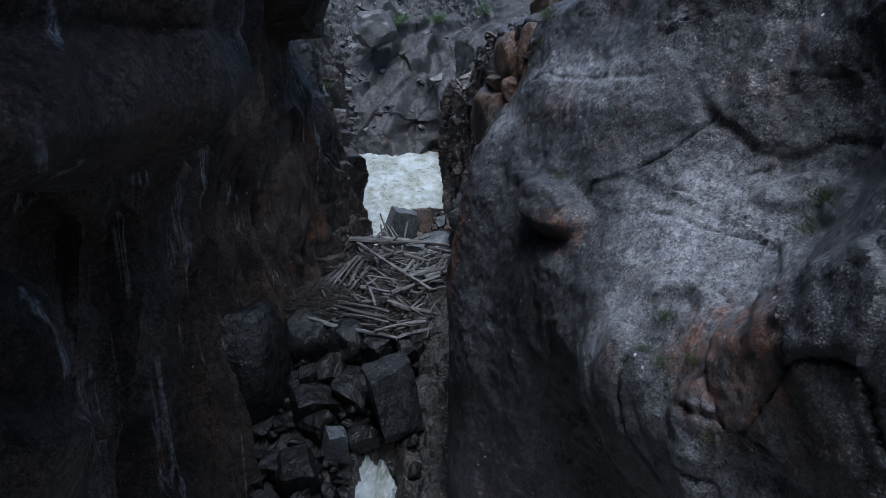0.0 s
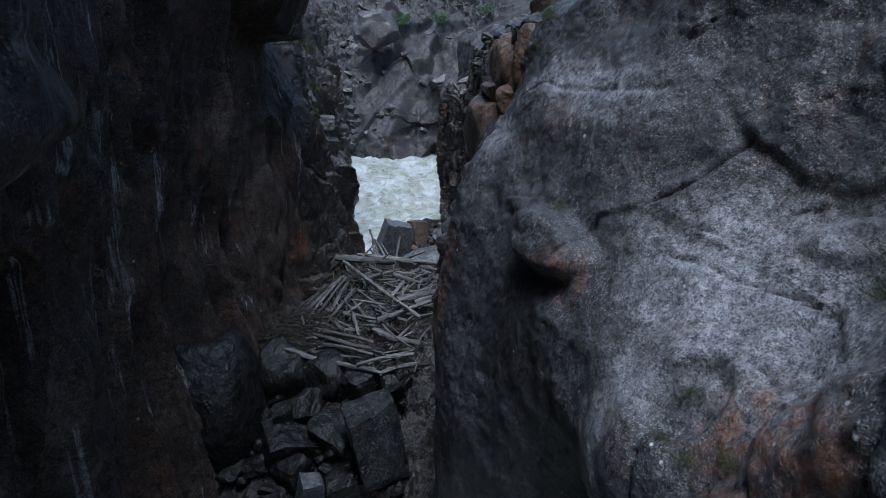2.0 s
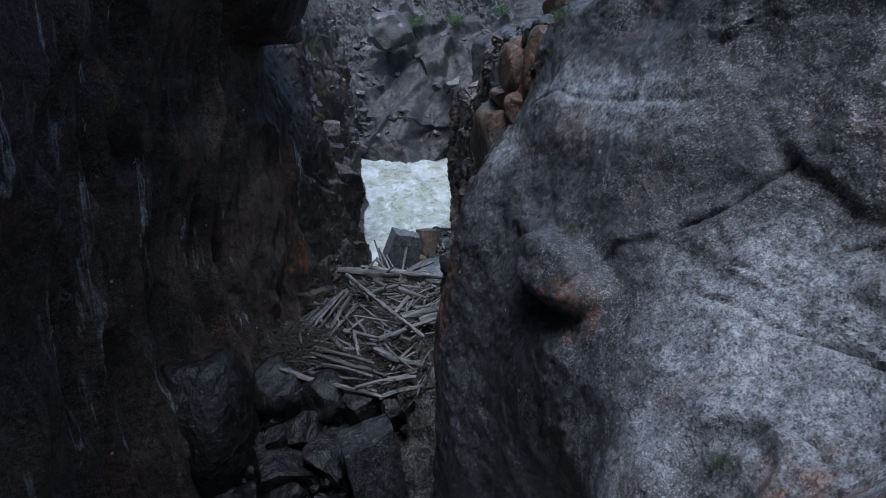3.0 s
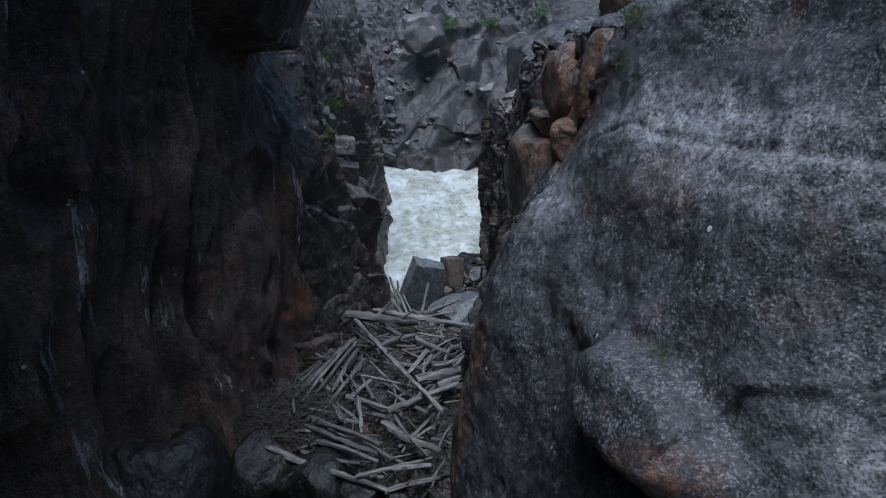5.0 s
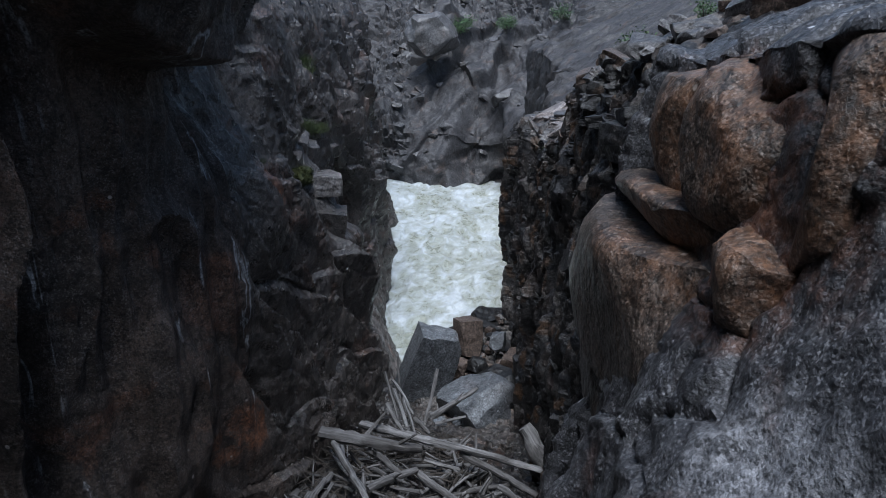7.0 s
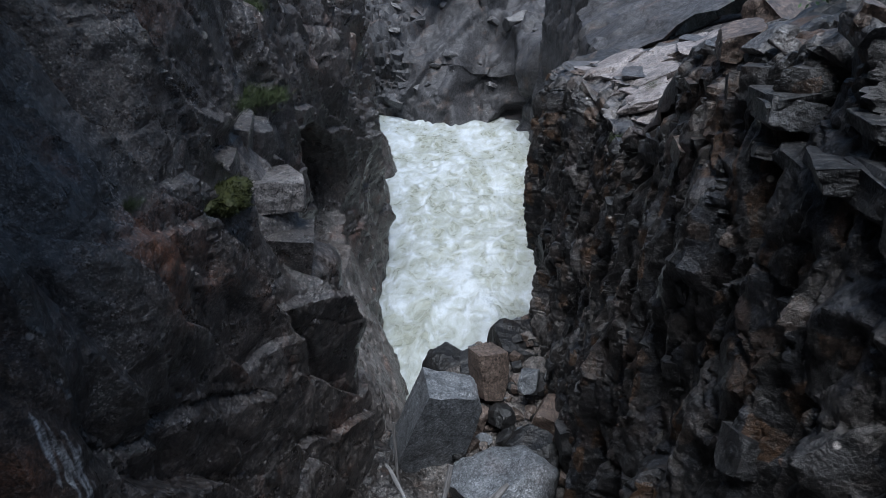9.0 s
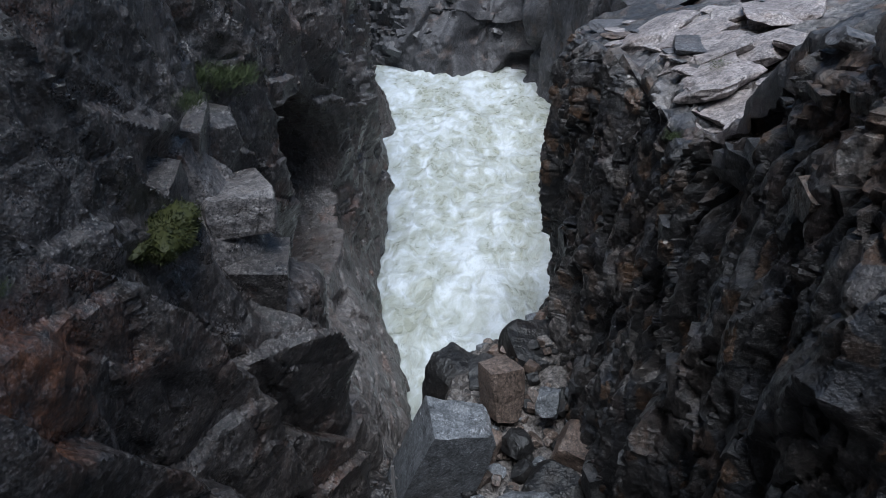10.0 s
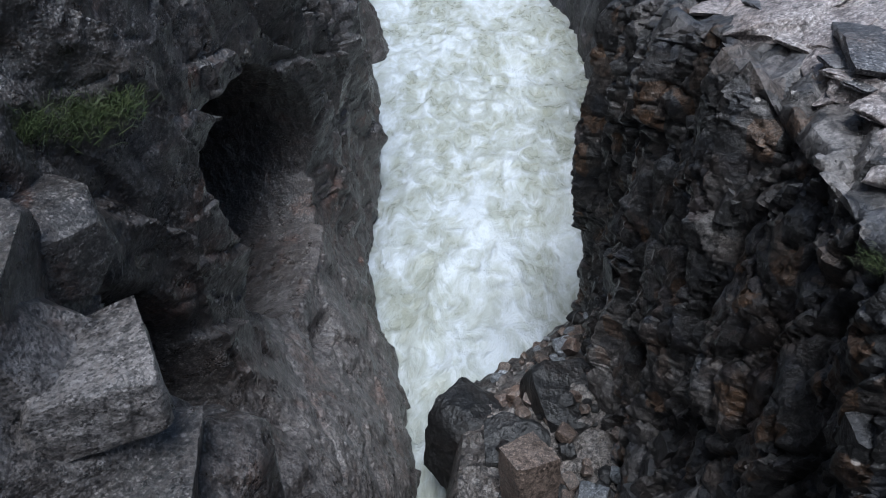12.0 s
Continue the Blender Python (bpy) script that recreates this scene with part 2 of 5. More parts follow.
    for c, r in rust_at:
        base = g.mix(g.math('MULTIPLY', g.spot(c, r), g.ramp(g.noise(2.6, 6, 0.72), (0.42, 0.0), (0.66, 0.62))), base, rust)
    crust = g.math('ADD', g.math('MULTIPLY', g.noise(19, 5, 0.75), 0.6), g.math('MULTIPLY', g.noise(5.5, 6, 0.7), 0.4))
    base = g.mix(1.0, base, g.ramp(crust, (0.40, 0.20), (0.50, 0.72), (0.60, 1.0)), 'MULTIPLY')
    fissure = g.ramp(g.voronoi(1.7, 'DISTANCE_TO_EDGE', stretch=(1, 1, 0.6)), (0.0, 1.0), (0.035, 0.0))
    small = g.ramp(g.voronoi(6.5, 'DISTANCE_TO_EDGE', stretch=(1, 1, 0.7)), (0.0, 1.0), (0.06, 0.0))
    worn = g.ramp(g.noise(0.9, 4, 0.6), (0.42, 0.0), (0.58, 1.0))
    base = g.mix(g.math('MULTIPLY', g.math('MULTIPLY', small, worn), fissures), base, tuple(0.35 * c for c in dark))
    base = g.mix(g.math('MULTIPLY', fissure, fissures), base, tuple(0.35 * c for c in dark))
    lichen = g.ramp(g.voronoi(2.3), (0.05, 1.0), (0.08, 0.0))
    base = g.mix(g.math('MULTIPLY', lichen, g.ramp(g.noise(1.1, 3), (0.50, 0.0), (0.6, 0.8))), base, tuple(min(1, 1.3 * c) for c in pale))
    layers = [(g.noise(2.0, 7, 0.62), 0.16, 0.6), (g.noise(10, 6, 0.7), 0.022 * relief, 0.7), (g.noise(34, 4, 0.65), 0.010 * relief, 0.9)]
    if chip:
        layers += [(g.voronoi(4.0, stretch=(1, 1, 0.7)), 0.14, chip), (g.voronoi(13, stretch=(1, 1, 0.7)), 0.04, chip)]
    g.bump(*layers)
    return g.done(base, g.ramp(g.noise(3.0, 4), (0.3, rough[0]), (0.7, rough[1])), spec)


# pale_at: light that reaches the buttress's lower face, put into the colour
m_fluted = granite("black_varnished_granite", relief=3.0, rough=(0.38, 0.68), spec=0.35, pale_at=[((-4.4, 6.0, 14.2), (1.6, 3.5, 2.8))], dark=(0.011, 0.0085, 0.0075), mid=(0.047, 0.034, 0.027), pale=(0.12, 0.11, 0.105), rust_amount=0.3, streak=0.45, drip=1.0, speck=0.3, tone=2.8, rust_at=[((-4.3, 21.3, 13.4), (1.2, 1.0, 0.45))])
# first pale_at: light on the crest's top, put into the colour
m_left = granite("dark_jointed_granite", relief=1.8, rough=(0.2, 0.45), spec=0.7, facets=0.22, chip=0.34, fissures=0.4, tone=1.8, dark=(0.012, 0.0106, 0.0098), mid=(0.056, 0.044, 0.0375), pale=(0.17, 0.155, 0.147), rust_amount=0.3, streak=0.15, speck=0.5, rust_at=[((-4.3, 23.4, 16.9), (0.6, 0.7, 0.7))], pale_at=[((-4.2, 27.6, 16.3), (0.9, 1.0, 0.7)), ((-4.4, 31.6, 9.6), (2.2, 4.2, 2.4))])
# first pale_at: paler granite, plus light on the upturned face put into the colour
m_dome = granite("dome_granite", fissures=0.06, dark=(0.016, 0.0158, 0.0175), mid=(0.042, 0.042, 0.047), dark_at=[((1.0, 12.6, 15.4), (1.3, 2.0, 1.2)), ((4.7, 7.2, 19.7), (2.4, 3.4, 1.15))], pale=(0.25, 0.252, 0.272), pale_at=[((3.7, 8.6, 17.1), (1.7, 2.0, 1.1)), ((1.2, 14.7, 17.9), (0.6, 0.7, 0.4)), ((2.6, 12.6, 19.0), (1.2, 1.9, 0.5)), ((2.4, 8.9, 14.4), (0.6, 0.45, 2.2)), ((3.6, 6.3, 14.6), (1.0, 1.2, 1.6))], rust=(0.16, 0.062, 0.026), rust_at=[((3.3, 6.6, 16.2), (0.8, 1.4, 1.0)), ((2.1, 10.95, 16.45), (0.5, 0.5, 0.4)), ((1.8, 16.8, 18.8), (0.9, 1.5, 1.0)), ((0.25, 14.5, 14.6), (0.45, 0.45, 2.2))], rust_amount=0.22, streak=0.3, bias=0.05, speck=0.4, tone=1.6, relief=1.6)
m_broken = granite("fractured_dark_granite", hues=0.7, relief=1.8, rough=(0.28, 0.55), spec=0.5, facets=0.6, chip=0.35, tone=0.74, dark=(0.014, 0.0145, 0.016), mid=(0.06, 0.058, 0.06), pale=(0.52, 0.48, 0.46), rust=(0.15, 0.075, 0.03), rust_amount=0.22, streak=0.4, speck=0.12, rust_at=[((1.1, 24.8, 18.5), (0.7, 1.2, 0.4)), ((0.7, 29.0, 14.5), (0.4, 0.5, 0.4))], pale_at=[((2.6, 31.0, 18.1), (2.7, 4.0, 1.35)), ((0.3, 31.5, 11.6), (1.0, 1.4, 0.9))])
# dark_at: shade in the alcove and under the big boulder, put into the colour
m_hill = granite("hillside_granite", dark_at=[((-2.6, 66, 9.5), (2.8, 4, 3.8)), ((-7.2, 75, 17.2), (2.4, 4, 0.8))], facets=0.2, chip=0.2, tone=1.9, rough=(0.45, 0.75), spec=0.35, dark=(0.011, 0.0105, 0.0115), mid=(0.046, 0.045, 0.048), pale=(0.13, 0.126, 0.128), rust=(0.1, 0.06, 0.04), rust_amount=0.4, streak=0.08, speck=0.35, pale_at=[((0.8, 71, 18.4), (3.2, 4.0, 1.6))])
m_ground = granite("wet_rubble", chip=0.6, pale_at=[((-0.4, 30.0, 10.0), (1.8, 4.5, 2.0))], dark=(0.007, 0.0065, 0.0063), mid=(0.03, 0.026, 0.024), pale=(0.13, 0.115, 0.105), rust=(0.11, 0.055, 0.03), rust_amount=0.5, streak=0.1)
m_rock = granite("loose_dark_rock", chip=0.4, tone=0.45, dark=(0.012, 0.0115, 0.012), mid=(0.04, 0.037, 0.036), pale=(0.15, 0.145, 0.14), rust=(0.08, 0.04, 0.02), rust_amount=0.35, streak=0.15, vary=0.6, tint=(0.04, 0.038, 0.038), rough=(0.3, 0.6), place=True)
m_grey_rock = granite("grey_blue_boulder", tone=1.8, dark=(0.04, 0.043, 0.047), mid=(0.10, 0.107, 0.117), pale=(0.27, 0.28, 0.30), rust_amount=0.1, streak=0.15, vary=0.4, tint=(0.09, 0.09, 0.09), place=True)
m_brown_rock = granite("brown_boulder", tone=1.5, dark=(0.035, 0.026, 0.021), mid=(0.11, 0.078, 0.062), pale=(0.24, 0.19, 0.16), rust=(0.2, 0.1, 0.05), rust_amount=0.4, streak=0.2, vary=0.5, tint=(0.09, 0.072, 0.062), place=True)
m_orange = granite("rust_stained_granite", tone=1.9, dark=(0.012, 0.0105, 0.0095), mid=(0.08, 0.058, 0.046), pale=(0.2, 0.17, 0.15), rust=(0.15, 0.072, 0.036), rust_amount=0.45, streak=0.4, speck=0.6, vary=0.45, tint=(0.06, 0.045, 0.035), chip=0.3, place=True, rust_at=[((1.7, 16.6, 18.9), (1.5, 2.0, 1.2))])
m_hill_rock = granite("hillside_boulder", tone=1.6, dark=(0.02, 0.0195, 0.021), mid=(0.07, 0.067, 0.07), pale=(0.19, 0.185, 0.185), rust=(0.1, 0.06, 0.035), rust_amount=0.3, streak=0.1, vary=0.6, tint=(0.10, 0.095, 0.095), place=True)
# pale_at: the crest block's lit top, put into the colour
m_left_block = granite("left_wall_block", relief=1.8, rough=(0.2, 0.45), spec=0.65, facets=0.2, chip=0.2, tone=2.0, dark=(0.012, 0.0106, 0.0098), mid=(0.056, 0.045, 0.039), pale=(0.17, 0.155, 0.147), rust_amount=0.35, streak=0.3, speck=0.5, vary=0.25, tint=(0.05, 0.045, 0.042), place=True, rust_at=[((-4.3, 23.5, 17.0), (0.7, 0.9, 0.9))], pale_at=[((-4.3, 27.2, 16.5), (0.9, 1.0, 0.5))])
m_right_block = granite("right_wall_block", relief=1.8, rough=(0.32, 0.6), spec=0.45, facets=0.3, chip=0.3, tone=0.85, dark=(0.013, 0.0135, 0.0145), mid=(0.06, 0.058, 0.06), pale=(0.24, 0.23, 0.225), rust=(0.15, 0.075, 0.03), rust_amount=0.3, streak=0.3, speck=0.3, vary=0.6, tint=(0.05, 0.052, 0.058), place=True, rust_at=[((1.1, 24.8, 18.4), (0.8, 1.4, 0.6)), ((0.7, 29.0, 14.5), (0.5, 0.6, 0.5))])
m_hill_block = granite("hillside_slab", facets=0.2, chip=0.25, tone=1.7, rough=(0.25, 0.5), dark=(0.012, 0.0115, 0.0125), mid=(0.05, 0.049, 0.052), pale=(0.15, 0.147, 0.15), rust=(0.1, 0.06, 0.04), rust_amount=0.4, streak=0.1, speck=0.3, vary=0.5, tint=(0.035, 0.033, 0.033), place=True)
m_speckled = granite("speckled_grey_rock", tone=0.8, dark=(0.018, 0.018, 0.019), mid=(0.05, 0.05, 0.053), pale=(0.24, 0.245, 0.26), rust_amount=0.12, streak=0.2, speck=0.8, chip=0.4, place=True)
m_pale_rock = granite("pale_pink_slab", tone=1.45, dark=(0.12, 0.10, 0.095), mid=(0.25, 0.22, 0.21), pale=(0.40, 0.37, 0.36), rust=(0.24, 0.14, 0.08), rust_amount=0.35, streak=0.2, vary=0.5, tint=(0.20, 0.18, 0.17), place=True)


def water_material():
    """Silty rapids: olive water under a torn net of foam threads and white boils, drawn out along the current."""
    g = Nodes("white_water")
    warp = g.t.nodes.new("ShaderNodeTexNoise")
    warp.inputs["Scale"].default_value, warp.inputs["Detail"].default_value = 0.7, 4
    g.link(g.scaled((1.0, 0.6, 1)), warp.inputs["Vector"])
    bent = g.t.nodes.new("ShaderNodeVectorMath")
    bent.operation = 'MULTIPLY_ADD'
    bent.inputs[1].default_value = (1.5, 1.5, 0)
    g.link(warp.outputs["Color"], bent.inputs[0])
    g.link(g.scaled((1.0, 0.62, 0.0)), bent.inputs[2])

    def net(scale, width):
        n = g.t.nodes.new("ShaderNodeTexVoronoi")
        n.feature = 'DISTANCE_TO_EDGE'
        n.inputs["Scale"].default_value = scale
        g.link(bent.outputs[0], n.inputs["Vector"])
        return g.ramp(n.outputs["Distance"], (0.0, 1.0), (width * 0.35, 0.45), (width, 0.0))

    flow = g.noise(0.34, 5, 0.6, stretch=(1.0, 0.40, 1), warp=0.8)
    curl = g.noise(1.5, 7, 0.62, stretch=(1.0, 0.6, 1), warp=0.7)
    fine = g.noise(7, 6, 0.7, stretch=(1.0, 0.7, 1), warp=0.8)
    boil = g.ramp(g.math('ADD', g.math('MULTIPLY', flow, 0.62), g.math('MULTIPLY', curl, 0.38)), (0.46, 0.0), (0.60, 1.0))
    threads = g.math('MULTIPLY', g.math('ADD', g.math('MULTIPLY', net(0.8, 0.20), 0.45), g.math('MULTIPLY', net(2.1, 0.28), 0.35)), g.ramp(curl, (0.38, 0.15), (0.56, 1.0)))
    foam = g.math('MULTIPLY', g.math('ADD', g.math('MULTIPLY', boil, 0.85), threads), g.ramp(fine, (0.28, 0.55), (0.58, 1.0)))
    col = g.mix(g.ramp(flow, (0.35, 0.0), (0.65, 1.0)), (0.26, 0.268, 0.215), (0.35, 0.366, 0.33))
    col = g.mix(foam, col, (0.515, 0.545, 0.565))
    g.bump((flow, 0.5, 0.45), (curl, 0.22, 0.75), (threads, 0.05, 0.5), (fine, 0.03, 0.6))
    return g.done(col, g.math('MULTIPLY_ADD', foam, 0.35, 0.25), 0.35)


m_water = water_material()

# ---- gorge walls ----
LY = [8, 9.6, 11, 14, 16, 18, 20, 22, 24, 26, 28, 29]
LZ = [7, 11, 13, 15, 17, 19, 22]
LEFT = [
    [-4.9, -5.1, -5.5, -5.2, -4.8, -4.3, -3.6],
    [-4.7, -5.1, -5.4, -4.75, -4.38, -4.2, -4.0],
    [-4.6, -5.0, -5.5, -5.5, -5.0, -4.7, -4.3],
    [-5.0, -5.2, -5.7, -5.95, -5.85, -5.7, -4.9],
    [-5.5, -5.6, -6.1, -6.3, -6.1, -6.0, -4.9],
    [-5.4, -5.4, -5.95, -6.1, -5.6, -5.4, -4.7],
    [-4.8, -4.6, -5.0, -4.85, -5.1, -5.0, -4.3],
    [-3.9, -3.7, -4.0, -4.2, -4.2, -5.1, -4.9],
    [-3.5, -3.45, -3.8, -4.15, -4.25, -5.2, -5.5],
    [-3.3, -3.4, -3.8, -4.0, -4.75, -5.0, -5.6],
    [-3.0, -3.45, -3.7, -4.0, -4.95, -5.4, -6.0],
    [-2.9, -3.55, -4.7, -5.05, -5.2, -5.6, -6.3],
]
# beyond the crest: the low sloping face, the cave and the river's edge
FY = [28, 29, 30.5, 33, 36, 39, 42, 47.5, 53.6, 55.4, 58, 66]
FZ = [6.5, 9, 11, 13, 15, 18, 22]
LEFT_FAR = [
    [-3.0, -3.3, -3.55, -3.7, -4.0, -5.2, -6.0],
    [-2.9, -3.2, -3.6, -4.7, -5.05, -5.5, -6.3],
    [-2.95, -3.45, -4.15, -5.25, -5.4, -5.75, -6.6],
    [-3.35, -4.1, -5.2, -6.1, -6.0, -6.2, -7.0],
    [-4.3, -4.9, -5.5, -5.9, -5.95, -6.3, -7.3],
    [-5.5, -5.6, -5.8, -6.0, -6.15, -6.6, -7.6],
    [-5.9, -6.0, -6.1, -6.3, -6.5, -6.9, -7.9],
    [-6.5, -6.7, -7.0, -7.4, -7.6, -7.9, -8.5],
    [-8.5, -8.9, -9.2, -9.3, -9.3, -9.5, -10.0],
    [-7.6, -8.7, -9.4, -9.6, -9.7, -9.9, -10.4],
    [-8.8, -9.7, -10.2, -10.4, -10.5, -10.6, -11.0],
    [-11.2, -11.2, -11.2, -11.3, -11.4, -11.6, -12.0],
]
BY = [-8, 0, 3.4, 4.9, 5.4, 5.9, 6.6, 8.6]
BZ = [7, 13, 16, 18, 18.9, 19.25, 20, 24]
BUTTRESS = [
    [-3.6, -3.6, -3.5, -3.4, -3.4, -3.2, -3.0, -3.0],
    [-3.6, -3.5, -3.3, -3.1, -3.2, -2.6, -2.4, -2.4],
    [-3.6, -3.5, -3.4, -3.3, -3.4, -2.0, -1.8, -1.8],
    [-4.0, -3.6, -3.45, -3.3, -3.5, -1.95, -1.6, -1.6],
    [-5.0, -4.5, -4.2, -4.2, -4.3, -2.1, -1.7, -1.7],
    [-5.6, -5.2, -5.0, -5.0, -4.7, -2.5, -2.0, -2.0],
    [-5.8, -5.5, -5.2, -5.0, -4.7, -3.4, -2.7, -2.6],
    [-6.2, -5.6, -5.2, -4.9, -4.7, -4.2, -3.6, -3.4],
]
RY = [3, 6, 8, 10, 11.5, 13, 14.5, 16, 18, 21, 24, 27, 31, 36]
RZ = [7, 11, 13, 15, 17, 18.5, 20]
RIGHT = [
    [3.9, 3.9, 4.0, 4.3, 4.6, 4.6, 4.5],
    [4.2, 4.0, 3.8, 3.5, 3.45, 4.1, 4.7],
    [3.8, 3.6, 3.2, 2.4, 4.0, 5.2, 5.2],
    [2.6, 2.6, 2.6, 2.0, 3.0, 4.1, 4.8],
    [1.3, 1.25, 1.3, 1.45, 2.0, 2.9, 3.7],
    [0.3, 0.3, 0.4, 0.95, 1.6, 2.4, 3.3],
    [0.2, 0.2, 0.2, 0.25, 0.75, 1.8, 2.6],
    [0.5, 0.5, 0.45, 0.4, 0.9, 1.6, 1.95],
    [0.8, 0.8, 0.8, 0.85, 1.15, 1.55, 1.7],
    [0.9, 0.95, 1.0, 1.1, 1.2, 1.45, 1.9],
    [0.8, 0.9, 1.0, 1.05, 1.1, 1.25, 1.6],
    [0.8, 0.7, 0.8, 0.92, 1.05, 1.2, 1.6],
    [0.8, 0.4, 0.6, 0.55, 0.62, 0.9, 1.5],
    [1.0, 0.4, 0.4, 0.25, 0.3, 0.8, 1.5],
]
# height of the right wall's rim along the gorge
RIM_Y = [3, 9, 12, 14.5, 17, 21, 25, 26.4, 27.2, 28.0, 29, 31, 32, 33.5, 36, 42, 50, 62]
RIM_Z = [27, 25, 21.5, 20.1, 19.8, 19.5, 18.95, 18.6, 17.5, 16.9, 17.1, 17.2, 17.2, 16.75, 16.5, 16.5, 17, 18]


GRIDS, WALLS = {}, {}


def snap(which, x, y, z, lift=0.0):
    """The place on a surface that is nearest to a point."""
    P = GRIDS[which].reshape(-1, 3)
    q = P[np.argmin(((P - np.array((x, y, z))) ** 2).sum(1))]
    return float(q[0]), float(q[1]), float(q[2]) + lift


def upland(name, edge, far):
    """Open rock above a wall: a sheet from the wall's top edge to a far line."""
    u = steps((0, 0.2, 0.01), (0.2, 1, 0.04))
    end = np.stack([edge[:, k] if far[k] is None else np.full(len(edge), float(far[k])) for k in range(3)], -1)
    P = edge[:, None] * (1 - u)[None, :, None] + end[:, None] * u[None, :, None]
    p = P.reshape(-1, 3)
    P[..., 2] += ((0.8 * fbm(p * 0.2, 4, 181) + blocks(p, (3, 3, 3), 0.3, 0.4, 0.2, 183)).reshape(P.shape[:2])) * smooth(0, 0.05, u)[None]
    return tagged(sheet(name, P, m_hill, sharp=40), "bare grey granite upland above the gorge", "rock", kind="structure")


def left_plan(y, z):
    w = smooth(27.7, 28.5, y)[:, None]
    return plan(LY, LZ, LEFT, y, z) * (1 - w) + plan(FY, FZ, LEFT_FAR, y, z) * w


def build_left():
    y = steps((6.8, 8.2, 0.1), (8.2, 34, 0.04), (34, 40, 0.07), (40, 66, 0.18))
    z = steps((5.5, 9.5, 0.09), (9.5, 20.4, 0.042), (20.4, 31, 0.4))
    Y, Z = np.meshgrid(y, z, indexing="ij")
    X = left_plan(y, z)
    # the unseen top leans out to shade the flutes, and recedes farther on
    X = X + (0.15 - 0.5 * smooth(21.0, 25, Y)) * np.maximum(Z - 20.9 + 0.8 * smooth(21.5, 27, Y), 0)
    X = X - 2.0 * smooth(8.2, 6.8, Y)
    p = np.stack([X * 0.6, Y, Z], -1).reshape(-1, 3)
    yy, zz = Y.ravel(), Z.ravel()
    flute = 1 - smooth(20.5, 22.5, yy - 0.25 * (zz - 15))
    d = (0.34 * fbm(p * np.array([0.5, 0.8, 0.09]), 3, 3) + 0.46 * ridged(p * np.array([0.3, 0.75, 0.07]) + 0.25 * vnoise(p * 0.6, 8)[:, None], 2, 4)) * flute + 0.10 * ridged(p * np.array([0.5, 1.9, 0.12]) + 0.35 * vnoise(p * 0.5, 6)[:, None], 2, 2) * flute + 0.13 * fbm(p * np.array([1, 2.6, 0.22]) + 0.5 * vnoise(p * 0.4, 9)[:, None], 4, 5) * flute
    d += (0.05 * fbm(p * np.array([2, 4.0, 1.6]), 4, 7) - 0.22) * flute
    # cross joints and spalled scars in the fluted rock
    d += flute * soften((blocks(p, (1.4, 1.1, 3.0), 0.07, 0.14, 0.06, 13)).reshape(Y.shape), 2).ravel()
    # beyond the flutes: steep slabs that dip away, broken by joints
    c, s = math.cos(radians(28)), math.sin(radians(28))
    q = np.stack([p[:, 0], p[:, 1] * c + p[:, 2] * s, -p[:, 1] * s + p[:, 2] * c], 1)
    q = q + 0.07 * np.stack([vnoise(p * 1.5, 33), vnoise(p * 1.5, 34), vnoise(p * 1.5, 35)], 1)
    # slabs lean on one another like books; each is broken across into a few steps with undercut faces
    lean = q[:, 1] / 1.35 + 0.26 * vnoise(p * 0.5, 14) + 0.07 * vnoise(p * 1.7, 15)
    k = np.floor(lean)
    f = lean - k
    book = (0.22 + 0.40 * hash01(k, k, k, 16)) * (np.where(f < 0.94, f / 0.94, (1 - f) / 0.06) - 0.5)
    rise = (p[:, 2] + 0.35 * p[:, 1]) / (1.5 + 1.8 * hash01(k, k, k, 17)) + 7 * hash01(k, k, k, 18) + 0.16 * vnoise(p * 0.9, 19)
    m = np.floor(rise)
    f = rise - m
    stair = (0.04 + 0.20 * hash01(k, m, k, 20)) * (np.where(f < 0.93, f / 0.93, (1 - f) / 0.07) - 0.5)
    crest = smooth(26.2, 26.8, yy) * (1 - smooth(28.4, 28.8, yy)) * smooth(14.6, 15.2, zz) * (1 - smooth(17.2, 17.6, zz))
    b = (book + stair) * (1 - 0.8 * crest) - 0.30 * crest + blocks(q, (1.1, 0.7, 1.7), 0.025, 0.11, 0.035, 21, 0.05) + blocks(q, (0.5, 0.36, 0.7), 0.008, 0.05, 0.014, 23) + 0.035 * fbm(p * 1.8, 5, 31) + 0.008 * fbm(p * 9, 3, 32)
    low = smooth(28.6, 29.6, yy) * (1 - smooth(11.3, 12.6, zz))
    d += b * (1 - flute) * (1 - 0.9 * low)
    # the water-worn face over the river: broad swells, a few joints and pits
    d += low * (0.16 * fbm(p * 0.6, 3, 39) + 0.05 * fbm(p * 1.8, 5, 38) + blocks(q, (3.0, 2.0, 1.6), 0.07, 0.14, 0.08, 36) + blocks(q, (1.0, 0.8, 0.7), 0.02, 0.07, 0.025, 43) + 0.02 * fbm(p * 8, 4, 37))
    d += smooth(36, 38, yy) * (1 - 0.5 * low) * (0.30 * fbm(p * 0.4, 3, 40) + blocks(p, (1.4, 1.6, 3.4), 0.14, 0.34, 0.16, 42, 0.2))
    d = d.reshape(Y.shape)
    d += lump(Y, Z, 20.7, 20.9, 2.2, 1.35, 1.0, 0.14)
    wave = (0.14 * vnoise(p * 0.9, 25) + 0.06 * vnoise(p * 2.6, 26)).reshape(Y.shape)
